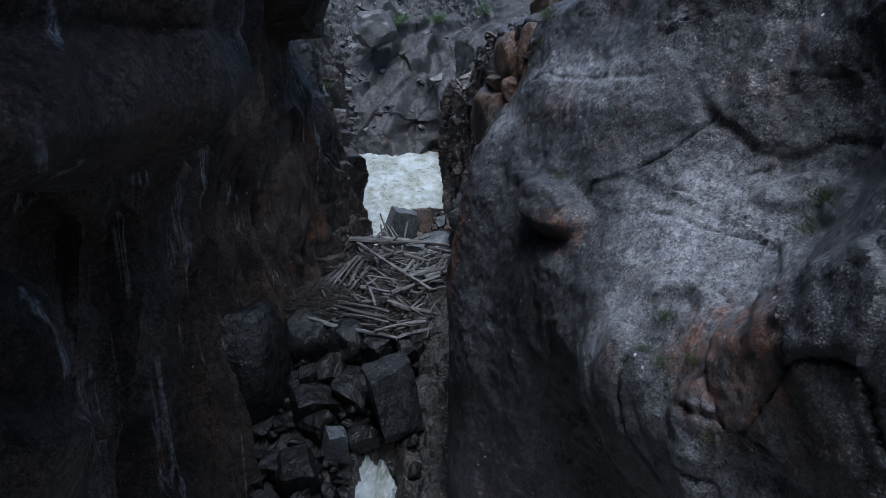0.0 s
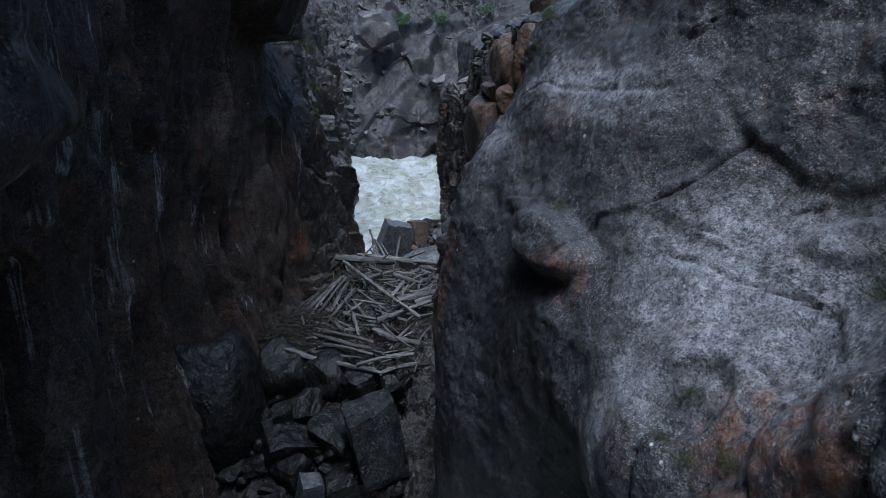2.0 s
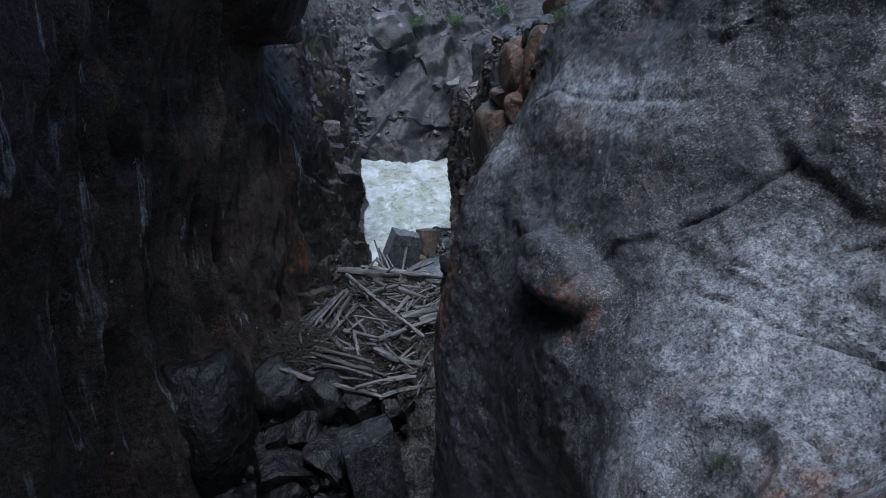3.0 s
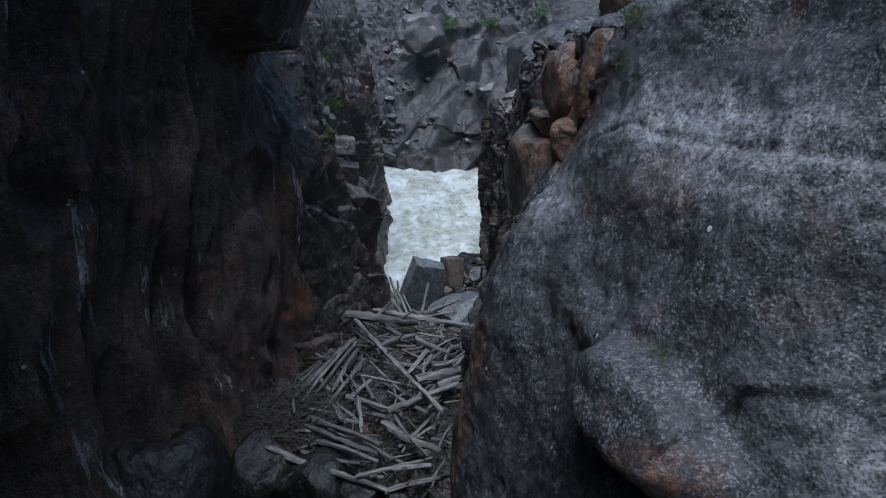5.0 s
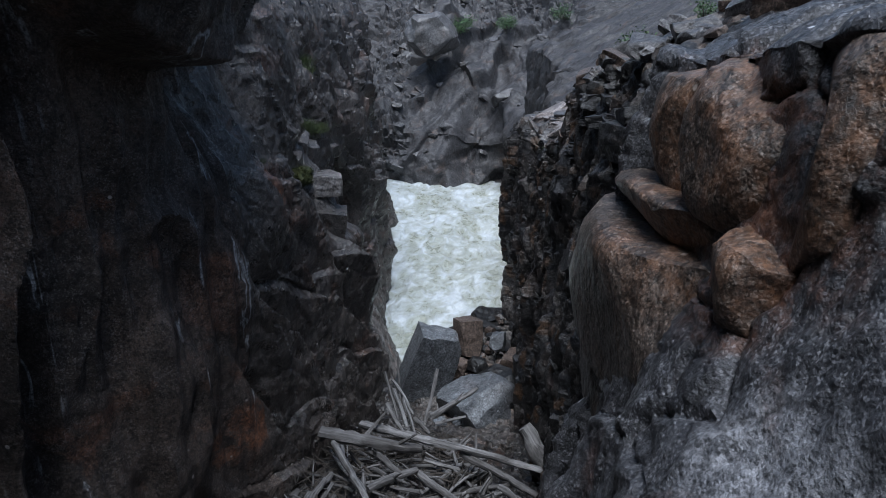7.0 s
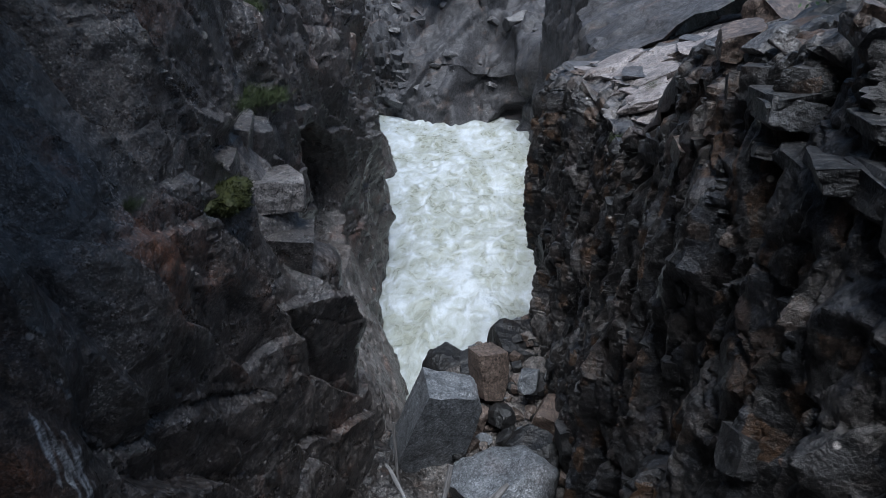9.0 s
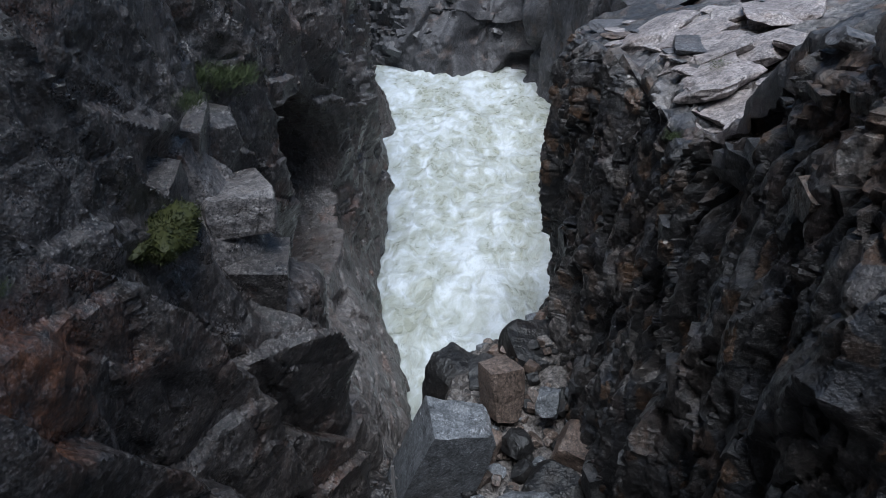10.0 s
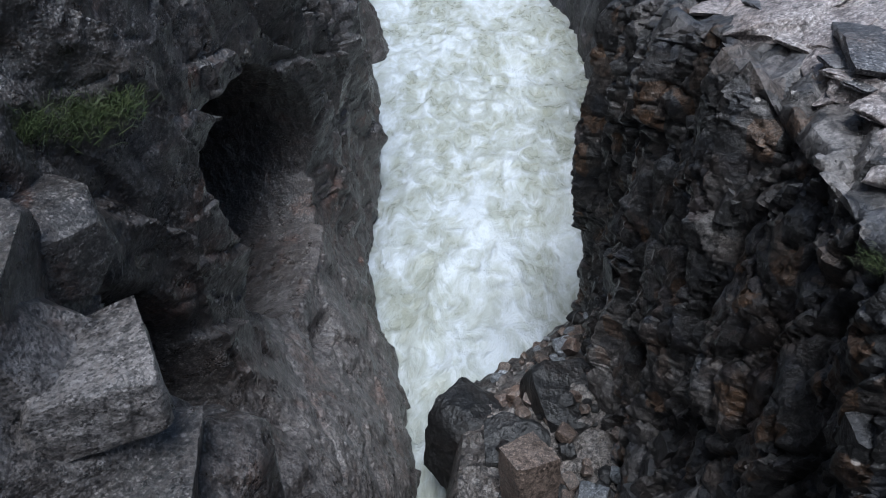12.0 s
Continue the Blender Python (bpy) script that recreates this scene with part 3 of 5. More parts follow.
    # slanting ribs: each leans towards the viewer's side and breaks off sharply behind
    for line_y, line_z, high, near, back in (
        ([22.7, 22.2, 21.7], [13.6, 16.5, 18.5], 0.20, 1.0, 0.05),
        ([24.9, 24.0, 23.4, 22.9], [13.0, 15.6, 17.3, 18.8], 0.26, 1.3, 0.05),
        ([26.2, 25.6, 25.1, 24.4], [12.6, 15.0, 16.8, 19.2], 0.20, 0.9, 0.04),
        ([28.5, 28.25, 28.1, 27.9, 27.2], [11.3, 13.2, 15.0, 16.4, 17.6], 0.26, 1.3, 0.10),
        ([31.6, 30.9, 30.6, 30.2], [13.2, 14.8, 16.4, 18.6], 0.50, 1.3, 0.12),
        ([38.6, 37.8, 37.2, 36.4], [9.5, 12.0, 14.5, 18.0], 0.45, 1.0, 0.2),
        ([43.8, 43.0, 42.2], [8.5, 12.0, 16.5], 0.5, 1.6, 0.3),
    ):
        u = Y - np.interp(Z, line_z, line_y) + wave
        rib = np.where(u < 0, np.clip(1 + u / near, 0, 1), np.clip(1 - u / (back + 0.1), 0, 1))
        d += high * (rib - 0.25 * (np.abs(u) < 2)) * smooth(line_z[0] - 0.8, line_z[0] + 0.3, Z) * (1 - smooth(line_z[-1] - 0.3, line_z[-1] + 0.8, Z))
    # the cave, with a pit in the low face and a deep notch behind the crest
    d += lump(Y, Z, 34.3, 13.2, 2.5, 2.0, -4.2, 0.12, -28) * smooth(10.9, 11.8, Z)
    d += lump(Y, Z, 33.5, 10.35, 0.55, 0.22, -0.22, 0.5, -15)
    d += lump(Y, Z, 29.3, 14.2, 0.55, 1.5, -0.9, 0.3, 20)
    P = np.stack([X, Y, Z], -1)
    P = P + normals(P) * d[..., None]
    GRIDS["left"] = P
    upland("upland_left", P[::6, -1], (-60, None, 36))
    cut = int(np.searchsorted(y, 21.6))
    tagged(sheet("wall_left_fluted", P[:cut + 1], m_fluted, sharp=42), "black water-worn granite wall with vertical flutes", "cliff", kind="structure")
    WALLS["left"] = tagged(sheet("wall_left_jointed", P[cut:], m_left, sharp=32), "dark grey jointed granite wall with ledges and a cave", "cliff", kind="structure")


def build_buttress():
    y = steps((-14, 0, 0.3), (0, 10.4, 0.045))
    z = steps((5.5, 11, 0.15), (11, 21, 0.05), (21, 31, 0.4))
    Y, Z = np.meshgrid(y, z, indexing="ij")
    X = plan(BY, BZ, BUTTRESS, y, z)
    # above 20.4, out of view, an added lean shades the face below
    X = X + 0.42 * np.clip(Z - 20.4, 0, 5) - 2.6 * smooth(8.5, 10.4, Y)
    p = np.stack([X, Y, Z], -1).reshape(-1, 3)
    d = 0.10 * fbm(p * 0.7, 5, 41) + 0.06 * ridged(p * np.array([1.0, 1.3, 0.6]), 3, 44) + 0.02 * fbm(p * 5, 4, 47) + blocks(p, (1.8, 1.9, 1.6), 0.05, 0.16, 0.07, 48) + blocks(p, (0.6, 0.6, 0.8), 0.012, 0.04, 0.02, 49)
    P = np.stack([X, Y, Z], -1)
    P = P + normals(P) * soften(d.reshape(Y.shape), 1)[..., None]
    upland("upland_near", P[::6, -1], (-60, None, 36))
    return tagged(sheet("wall_left_overhang", P, m_fluted), "overhanging dark granite buttress with a hollow below", "cliff", kind="structure")


def build_right():
    y = steps((-14, 3, 0.4), (3, 7, 0.05), (7, 15.6, 0.028), (15.6, 31.5, 0.04), (31.5, 36.5, 0.06))
    v = steps((0, 0.2, 0.02), (0.2, 1.0, 0.0022), (1.0, 1.12, 0.006), (1.12, 2, 0.02))
    Y, V = np.meshgrid(y, v, indexing="ij")
    rim = np.interp(Y, RIM_Y, RIM_Z)
    Z = 5.5 + np.minimum(V, 1) * (rim - 5.5)
    rows = spline(RY, RIGHT, y)
    X = np.empty_like(Y)
    kz = np.array(RZ, float)
    for i in range(len(y)):
        X[i] = spline(kz, rows[i], Z[i])
    over = np.maximum(V - 1, 0)
    out = over * 6 + over ** 3 * 34
    X = X + out + 0.28 * np.maximum(Z - 20, 0) + 0.5 * np.maximum(Z - 21.5, 0)
    Z = Z + out * (0.42 - 0.03 * np.clip(Y - 24, 0, 5)) + 0.10 * np.sqrt(out)
    p = np.stack([X, Y, Z], -1).reshape(-1, 3)
    yy, zz = Y.ravel(), Z.ravel()
    dome = 1 - smooth(15.0, 15.6, yy - 0.5 * smooth(16, 12, zz))
    d = dome * (0.12 * fbm(p * 0.45, 3, 61) + 0.035 * fbm(p * 2.2, 5, 63) + 0.012 * fbm(p * 9, 3, 65))
    up_y, up_z = [3.0, 5.0, 7.4, 8.4, 8.9, 9.5, 10.0, 10.45, 11.15, 12.2], [19.0, 18.7, 18.56, 18.4, 18.15, 18.32, 18.57, 18.94, 19.46, 20.6]
    above = zz - np.interp(yy, up_y, up_z) - 0.10 * vnoise(p * 2.5, 66)
    cap = smooth(-0.03, 0.16, above) * (1 - smooth(11.2, 12.4, yy))
    d += 0.5 * cap * (0.05 + 0.10 * fbm(p * 0.8, 3, 67) + blocks(p, (1.5, 1.4, 0.9), 0.05, 0.20, 0.05, 68) + 0.03 * fbm(p * 4, 4, 57)) - 0.02 * np.exp(-(above / 0.06) ** 2) * (1 - smooth(11.2, 12.4, yy))
    lo_z, lo_y = [13.0, 14.3, 15.5, 16.47, 17.06, 17.8, 18.4], [6.9, 7.2, 7.3, 7.35, 7.25, 6.1, 5.5]
    nearer = np.interp(zz, lo_z, lo_y) - yy + 0.15 * vnoise(p * 2.0, 69)
    d += (1 - cap) * smooth(-0.05, 0.45, nearer) * (zz < 19) * (0.14 + blocks(p, (1.3, 1.5, 1.3), 0.06, 0.22, 0.09, 70) + 0.03 * fbm(p * 4, 4, 64)) * dome
    # the boss with its drawn-out tail, a round pit and two low swells
    knob = lump(yy, zz, 11.50, 16.76, 0.78, 0.40, 0.40, 0.30, 10) + lump(yy, zz, 12.55, 17.0, 0.8, 0.2, 0.08, 0.6, 4) - lump(yy, zz, 11.3, 16.22, 0.8, 0.22, 0.10, 0.6, 14)
    knob = knob - lump(yy, zz, 8.25, 16.05, 0.42, 0.40, 0.16, 0.25) + lump(yy, zz, 8.35, 17.85, 0.50, 0.22, 0.14, 0.3, -12) + lump(yy, zz, 7.6, 17.95, 0.35, 0.2, 0.12, 0.3)
    shelf = lump(yy, zz, 13.0, 18.55, 2.3, 0.42, 0.07, 0.5, 0)
    d += dome * (knob + shelf)
    yw, zw = yy + 0.03 * vnoise(p * 2.2, 58) + 0.008 * vnoise(p * 7, 55), zz + 0.03 * vnoise(p * 2.2, 59) + 0.008 * vnoise(p * 7, 56)
    for line, width, depth in (
        ([(10.5, 17.7), (10.2, 18.02), (9.99, 18.57)], 0.035, 0.16),
        ([(10.6, 17.65), (10.08, 17.58), (9.46, 17.51), (8.92, 17.45), (7.79, 17.25)], 0.030, 0.12),
        ([(9.82, 17.19), (8.97, 17.18), (7.79, 17.25), (7.4, 17.1)], 0.035, 0.13),
        ([(10.19, 17.83), (9.8, 17.56), (9.23, 17.57), (9.2, 17.95), (8.85, 18.12)], 0.028, 0.10),
        ([(9.46, 17.51), (9.0, 17.2)], 0.025, 0.08),
        ([(14.7, 18.6), (13.95, 18.9), (13.0, 18.86), (12.2, 18.96), (11.2, 19.1)], 0.045, 0.08),
        ([(8.12, 15.44), (8.35, 15.8), (8.44, 16.26), (8.2, 16.61), (7.6, 16.55)], 0.04, 0.13),
        ([(8.12, 15.44), (7.56, 14.34), (7.27, 13.8)], 0.04, 0.12),
        ([(10.0, 15.3), (10.6, 13.9), (10.82, 13.2), (10.9, 11.5)], 0.05, 0.07),
        ([(13.3, 17.0), (12.4, 17.28), (11.6, 17.32)], 0.035, 0.05),
        ([(12.9, 14.6), (12.7, 13.6), (12.9, 12.4)], 0.05, 0.10),
    ):
        d -= dome * groove(yw, zw, line, width * 0.8, depth * 0.42)
    # a step in the face along the fracture, so that the lower sheet stands back
    d -= dome * 0.08 * smooth(0, 0.1, np.interp(yy, [7.4, 7.8, 9.0, 9.5, 10.6, 11.2], [17.1, 17.25, 17.45, 17.5, 17.65, 17.3]) - zz) * smooth(16.4, 16.9, zz) * (yy > 7.4) * (yy < 11)
    orange = smooth(15.0, 15.6, yy) * (1 - smooth(18.5, 19.8, yy)) * smooth(15.5, 16.5, zz)
    d += orange * (blocks(p, (1.2, 1.1, 1.0), 0.05, 0.14, 0.08, 71) + blocks(p, (0.5, 0.45, 0.4), 0.015, 0.05, 0.02, 76) + 0.05 * fbm(p * 2.5, 5, 73) - 0.02)
    rest = (1 - dome) * (1 - orange)
    q = p + 0.15 * np.stack([vnoise(p * 1.3, 80), vnoise(p * 1.3, 81), vnoise(p * 1.3, 82)], 1)
    top = smooth(1.0, 1.03, V.ravel())
    ribs = 0.26 * fbm(p * np.array([0.5, 1.0, 0.16]), 3, 84) + 0.16 * ridged(p * np.array([0.4, 0.9, 0.12]) + 0.3 * vnoise(p * 0.8, 85)[:, None], 2, 86) - 0.05
    lumpy = smooth(25.5, 28.0, yy)
    big = blocks(q, (0.9, 0.75, 2.2), 0.11, 0.24, 0.12, 83)
    knob = lumpy * (nodules(q, (0.62, 0.44, 0.95), 0.17, 0.05, 0.06, 92) - 0.12) + (1 - 0.7 * lumpy) * blocks(q, (0.5, 0.40, 0.9), 0.05, 0.18, 0.05, 93)
    chips = (0.5 + 0.5 * lumpy) * (nodules(q, (0.26, 0.20, 0.38), 0.05, 0.02, 0.02, 94) - 0.032) + blocks(q, (0.17, 0.15, 0.26), 0.006, 0.035, 0.010, 96)
    slabs = smooth(-0.7, -0.4, zz - rim.ravel()) * (1 - top) * blocks(q, (0.9, 1.1, 0.30), 0.06, 0.06, 0.05, 99)
    flat = top * (blocks(q, (1.3, 1.0, 0.9), 0.08, 0.08, 0.12, 98) + blocks(q, (0.55, 0.45, 0.5), 0.03, 0.05, 0.05, 89) + 0.02 * fbm(p * 3, 3, 95))
    d += rest * ((1 - top) * (ribs + big + knob + chips + slabs) + flat + 0.02 * fbm(p * 7, 3, 97))
    d = d.reshape(Y.shape)
    P = np.stack([X, Y, Z], -1)
    P = P - normals(P) * d[..., None]
    GRIDS["right"], GRIDS["over"] = P, V
    cut = int(np.searchsorted(y, 19.3))
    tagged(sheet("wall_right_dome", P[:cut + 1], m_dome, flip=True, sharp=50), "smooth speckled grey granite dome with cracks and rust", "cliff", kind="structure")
    WALLS["right"] = tagged(sheet("wall_right_fractured", P[cut:], m_broken, flip=True, sharp=35), "dark fractured granite wall with a pale slab top", "cliff", kind="structure")


def build_right_far():
    y = steps((35.8, 64, 0.14))
    v = steps((0, 1, 0.012), (1, 2, 0.03))
    Y, V = np.meshgrid(y, v, indexing="ij")
    rim = np.interp(Y, RIM_Y, RIM_Z)
    Z = 5.5 + np.minimum(V, 1) * (rim - 5.5)
    base = np.interp(Y, [35, 37.5, 40.2, 42, 48, 53, 60.3, 64, 66], [0.45, 0.5, 1.35, 1.15, 1.25, 2.4, 1.6, 0.6, 0.0])
    over = np.maximum(V - 1, 0)
    out = over * 6 + over ** 3 * 34
    X = base + 0.06 * (Z - 6) + out
    Z = Z + out * 0.42 + 0.2 * np.sqrt(out)
    p = np.stack([X, Y, Z], -1).reshape(-1, 3)
    d = blocks(p, (1.6, 1.4, 3.6), 0.16, 0.35, 0.12, 103) + 0.12 * fbm(p * 1.3, 5, 107)
    P = np.stack([X, Y, Z], -1)
    P = P - normals(P) * d.reshape(Y.shape)[..., None]
    GRIDS["right_far"], GRIDS["over_far"] = P, V
    return tagged(sheet("wall_right_far", P, m_hill, flip=True, sharp=40), "steep granite bank above the river", "cliff", kind="structure")


def build_hill():
    x = steps((-60, -14, 0.6), (-14, 6, 0.10), (6, 60, 0.6))
    v = steps((0, 0.42, 0.0022), (0.42, 1, 0.008))
    Xg, V = np.meshgrid(x, v, indexing="ij")
    bank = 66.5 + 0.30 * np.maximum(-3 - Xg, 0) - 0.9 * np.clip(Xg + 1, 0, 8)
    Z = 5.5 + 5.0 * smooth(0, 0.12, V) + 42 * np.maximum(V - 0.08, 0)
    Yg = bank + 1.5 * smooth(0, 0.12, V) + 62 * np.maximum(V - 0.1, 0)
    p = np.stack([Xg, Yg, Z], -1).reshape(-1, 3)
    c, s = math.cos(radians(40)), math.sin(radians(40))
    q = np.stack([p[:, 0] * c + p[:, 2] * s, p[:, 1] * 0.08, -p[:, 0] * s + p[:, 2] * c], 1)
    q = q + 0.35 * np.stack([vnoise(p * 0.3, 110), vnoise(p * 0.3, 111), vnoise(p * 0.3, 112)], 1)
    # overlapping sheets: each slopes back to the next one's undercut foot
    up = q[:, 2] / 3.3 + 0.75 * fbm(p * 0.11, 3, 114) + 0.10 * vnoise(p * 0.7, 116)
    k = np.floor(up)
    part = up - k
    size = 0.35 + 1.1 * hash01(k, np.floor(q[:, 0] / 11 + 3 * hash01(k, k, k, 114)), k, 123)
    slab = 1.2 * size * (1 - part) * smooth(0, 0.16, part) + blocks(q, (4.0, 3.0, 1.5), 0.10, 0.22, 0.10, 118, 0.1) + blocks(q, (1.5, 1.5, 0.8), 0.03, 0.07, 0.04, 120)
    loose = smooth(-8, -10.5, p[:, 0] + 1.5 * vnoise(p * 0.4, 119)) + smooth(20, 22, p[:, 2] + 2 * vnoise(p * 0.3, 126))
    rubble = blocks(p, (1.0, 1.2, 0.8), 0.22, 0.35, 0.25, 121, 0.4) + blocks(p, (0.45, 0.5, 0.4), 0.10, 0.16, 0.1, 122, 0.2)
    d = 1.0 * fbm(p * 0.15, 4, 113) + slab * (1 - 0.7 * np.clip(loose, 0, 1)) + rubble * np.clip(loose, 0, 1) + 0.16 * fbm(p * 1.0, 6, 127)
    xx, zz = p[:, 0], p[:, 2]
    d += lump(xx, zz, -2.6, 9.6, 2.3, 4.2, -2.2, 0.25) + lump(xx, zz, -7.4, 19.4, 2.0, 1.9, 1.8, 0.2, 8) - lump(xx, zz, -7.0, 16.9, 2.2, 0.7, 1.0, 0.5)
    P = np.stack([Xg, Yg, Z], -1)
    P = P + normals(P) * d.reshape(Xg.shape)[..., None]
    GRIDS["hill"] = P
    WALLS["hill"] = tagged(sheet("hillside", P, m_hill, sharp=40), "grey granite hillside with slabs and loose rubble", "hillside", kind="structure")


GY = [6, 12, 14, 15.5, 16.5, 17.7, 19, 22, 24, 27, 29, 31.2, 33.0, 34.5, 36, 38]
GZ = [5.8, 7.0, 8.2, 9.0, 9.8, 10.8, 11.4, 11.6, 11.0, 10.0, 10.0, 10.4, 9.6, 8.6, 6.2, 4.5]


def ground_height(x, y):
    z = np.interp(y - 0.9 * np.clip(x + 1.3, -1.0, 1.6) * smooth(28, 31, y), GY, GZ)
    z = z + 0.25 * np.clip(x + 0.6, -0.4, 3) * smooth(24, 29, y)
    z = z - 0.8 * smooth(0.75, 0.3, np.abs(x + 1.75)) * smooth(15.6, 15.0, y) * smooth(12.0, 13.0, y)
    return z - 5.0 * smooth(-2.1, -2.9, x) * smooth(29.0, 30.5, y)


def build_ground():
    x = steps((-8, 3, 0.07))
    y = steps((-14, 12, 0.4), (12, 38, 0.07))
    X, Y = np.meshgrid(x, y, indexing="ij")
    p = np.stack([X, Y, 0 * X], -1).reshape(-1, 3)
    Z = ground_height(X, Y) + (blocks(p, (0.6, 0.6, 1), 0.12, 0.2, 0.1, 131) + blocks(p, (0.22, 0.22, 1), 0.04, 0.08, 0.04, 135) + 0.12 * fbm(p, 4, 139)).reshape(X.shape)
    return tagged(sheet("ground", np.stack([X, Y, Z], -1), m_ground, sharp=40), "wet rubble and gravel on the gorge floor", "ground", kind="structure")


def build_river():
    x = steps((-70, -10, 1.0), (-10, 6, 0.08), (6, 30, 1.0))
    y = steps((-20, 28, 1.0), (28, 60, 0.10), (60, 90, 0.3))
    X, Y = np.meshgrid(x, y, indexing="ij")
    p = np.stack([X, Y * 0.7, 0 * X], -1).reshape(-1, 3)
    w = 0.16 * ridged(p * 0.45, 2, 151) + 0.05 * ridged(p * 1.3, 2, 155) + 0.02 * fbm(p * 4, 3, 157)
    Z = WATER + w.reshape(X.shape) * smooth(24, 32, Y)
    return tagged(sheet("water", np.stack([X, Y, Z], -1), m_water), "churning milky white river rapids", "river", kind="structure")


# Unseen wall behind the camera, added to keep light off the left side.
def build_end():
    x = steps((-9, 9, 0.4))
    z = steps((5, 26, 0.4))
    X, Z = np.meshgrid(x, z, indexing="ij")
    p = np.stack([X, 0 * X, Z], -1).reshape(-1, 3)
    Y = -13.5 + (0.9 * fbm(p * 0.25, 4, 171) + blocks(p, (2.5, 1, 3.5), 0.3, 0.5, 0.2, 173)).reshape(X.shape)
    upland("upland_end", np.stack([X[:, -1] * np.where(np.abs(X[:, -1]) > 8.5, 8, 1), Y[:, -1], Z[:, -1]], -1), (None, -70, 32))
    return tagged(sheet("wall_end", np.stack([X, Y, Z], -1), m_left, flip=True, sharp=40), "unseen dark granite wall added to cut light from behind", "cliff", kind="structure")


def build_stream():
    y = steps((11.5, 15.9, 0.06))
    x = steps((-0.9, 0.9, 0.06))
    Y, U = np.meshgrid(y, x, indexing="ij")
    X = -2.1 + 0.35 * (15.5 - Y) * 0.6 + U * (0.40 + 0.36 * (15.5 - Y))
    p = np.stack([X, Y, 0 * X], -1).reshape(-1, 3)
    Z = 8.5 - 0.35 * np.clip(15.6 - Y, 0, 2.2) + (0.16 * ridged(p * 2.6, 3, 161)).reshape(X.shape) - 0.5 * np.abs(U) ** 3
    return tagged(sheet("water_stream", np.stack([X, Y, Z], -1), m_water), "white foaming stream between the boulders", "stream", kind="structure")


build_end()
build_stream()
build_left()
build_buttress()
build_right()
build_right_far()
build_hill()
build_ground()
build_river()

# ---- loose rocks ----
def rock_mesh(seed, mat, planes=13, box=0.68, rough=0.09, subdiv=4):
    """An angular boulder of about unit radius: a ball cut by planes, with worn edges."""
    rnd = random.Random(seed)
    bm = bmesh.new()
    bmesh.ops.create_icosphere(bm, subdivisions=subdiv, radius=1.12)
    cuts = []
    turn = Euler((rnd.uniform(-0.25, 0.25), rnd.uniform(-0.25, 0.25), rnd.uniform(0, 6.28))).to_matrix()
    for a in ((1, 0, 0), (-1, 0, 0), (0, 1, 0), (0, -1, 0), (0, 0, 1), (0, 0, -1)):
        cuts.append((turn @ Vector(a), box * rnd.uniform(0.85, 1.15)))
    for _ in range(planes - 6):
        n = Vector((rnd.gauss(0, 1), rnd.gauss(0, 1), rnd.gauss(0, 1))).normalized()
        cuts.append((n, rnd.uniform(0.72, 0.98)))
    off = Vector((seed * 3.7, seed * 1.3, seed * 2.1))
    for v in bm.verts:
        for n, h in cuts:
            e = v.co.dot(n) - h
            if e > 0:
                v.co -= n * e
        v.co += v.co.normalized() * rough * (noise.fractal(v.co * 1.3 + off, 0.8, 2.1, 6))
    me = bpy.data.meshes.new("rock")
    for f in bm.faces:
        f.smooth = True
    bm.to_mesh(me)
    bm.free()
    me.set_sharp_from_angle(angle=radians(32))
    me.materials.append(mat)
    return me


def hewn_mesh(seed, mat, cells_a_side=14, chip=0.10, rough=0.035):
    """A block split along joints: a cube of unit half width with skewed faces, broken corners and chipped edges."""
    rnd = random.Random(seed)
    bm = bmesh.new()
    bmesh.ops.create_cube(bm, size=2.0)
    bmesh.ops.subdivide_edges(bm, edges=bm.edges[:], cuts=cells_a_side, use_grid_fill=True)
    cuts = []
    for a in ((1, 0, 0), (-1, 0, 0), (0, 1, 0), (0, -1, 0), (0, 0, 1), (0, 0, -1)):
        cuts.append(((Vector(a) + Vector((rnd.gauss(0, 0.10), rnd.gauss(0, 0.10), rnd.gauss(0, 0.10)))).normalized(), rnd.uniform(0.86, 0.98)))
    for _ in range(7):
        n = Vector([rnd.choice((-1, 1)) * rnd.uniform(0.5, 1) if k != 3 else 0 for k in range(3)])
        n[rnd.randrange(3)] *= rnd.choice((0, 0.5, 1))
        cuts.append((n.normalized(), n.normalized().dot(Vector([math.copysign(1, c) for c in n])) - rnd.uniform(chip, 3.5 * chip)))
    off = Vector((seed * 3.7, seed * 1.3, seed * 2.1))
    for v in bm.verts:
        for n, h in cuts:
            e = v.co.dot(n) - h
            if e > 0:
                v.co -= n * e
        w = v.co + off
        v.co += v.co.normalized() * (rough * noise.fractal(w * 1.6, 0.9, 2.1, 6) - 0.5 * rough * max(0.0, noise.noise(w * 3.1)))
    me = bpy.data.meshes.new("block")
    for f in bm.faces:
        f.smooth = True
    bm.to_mesh(me)
    bm.free()
    me.set_sharp_from_angle(angle=radians(28))
    me.materials.append(mat)
    return me


SHAPES = {}


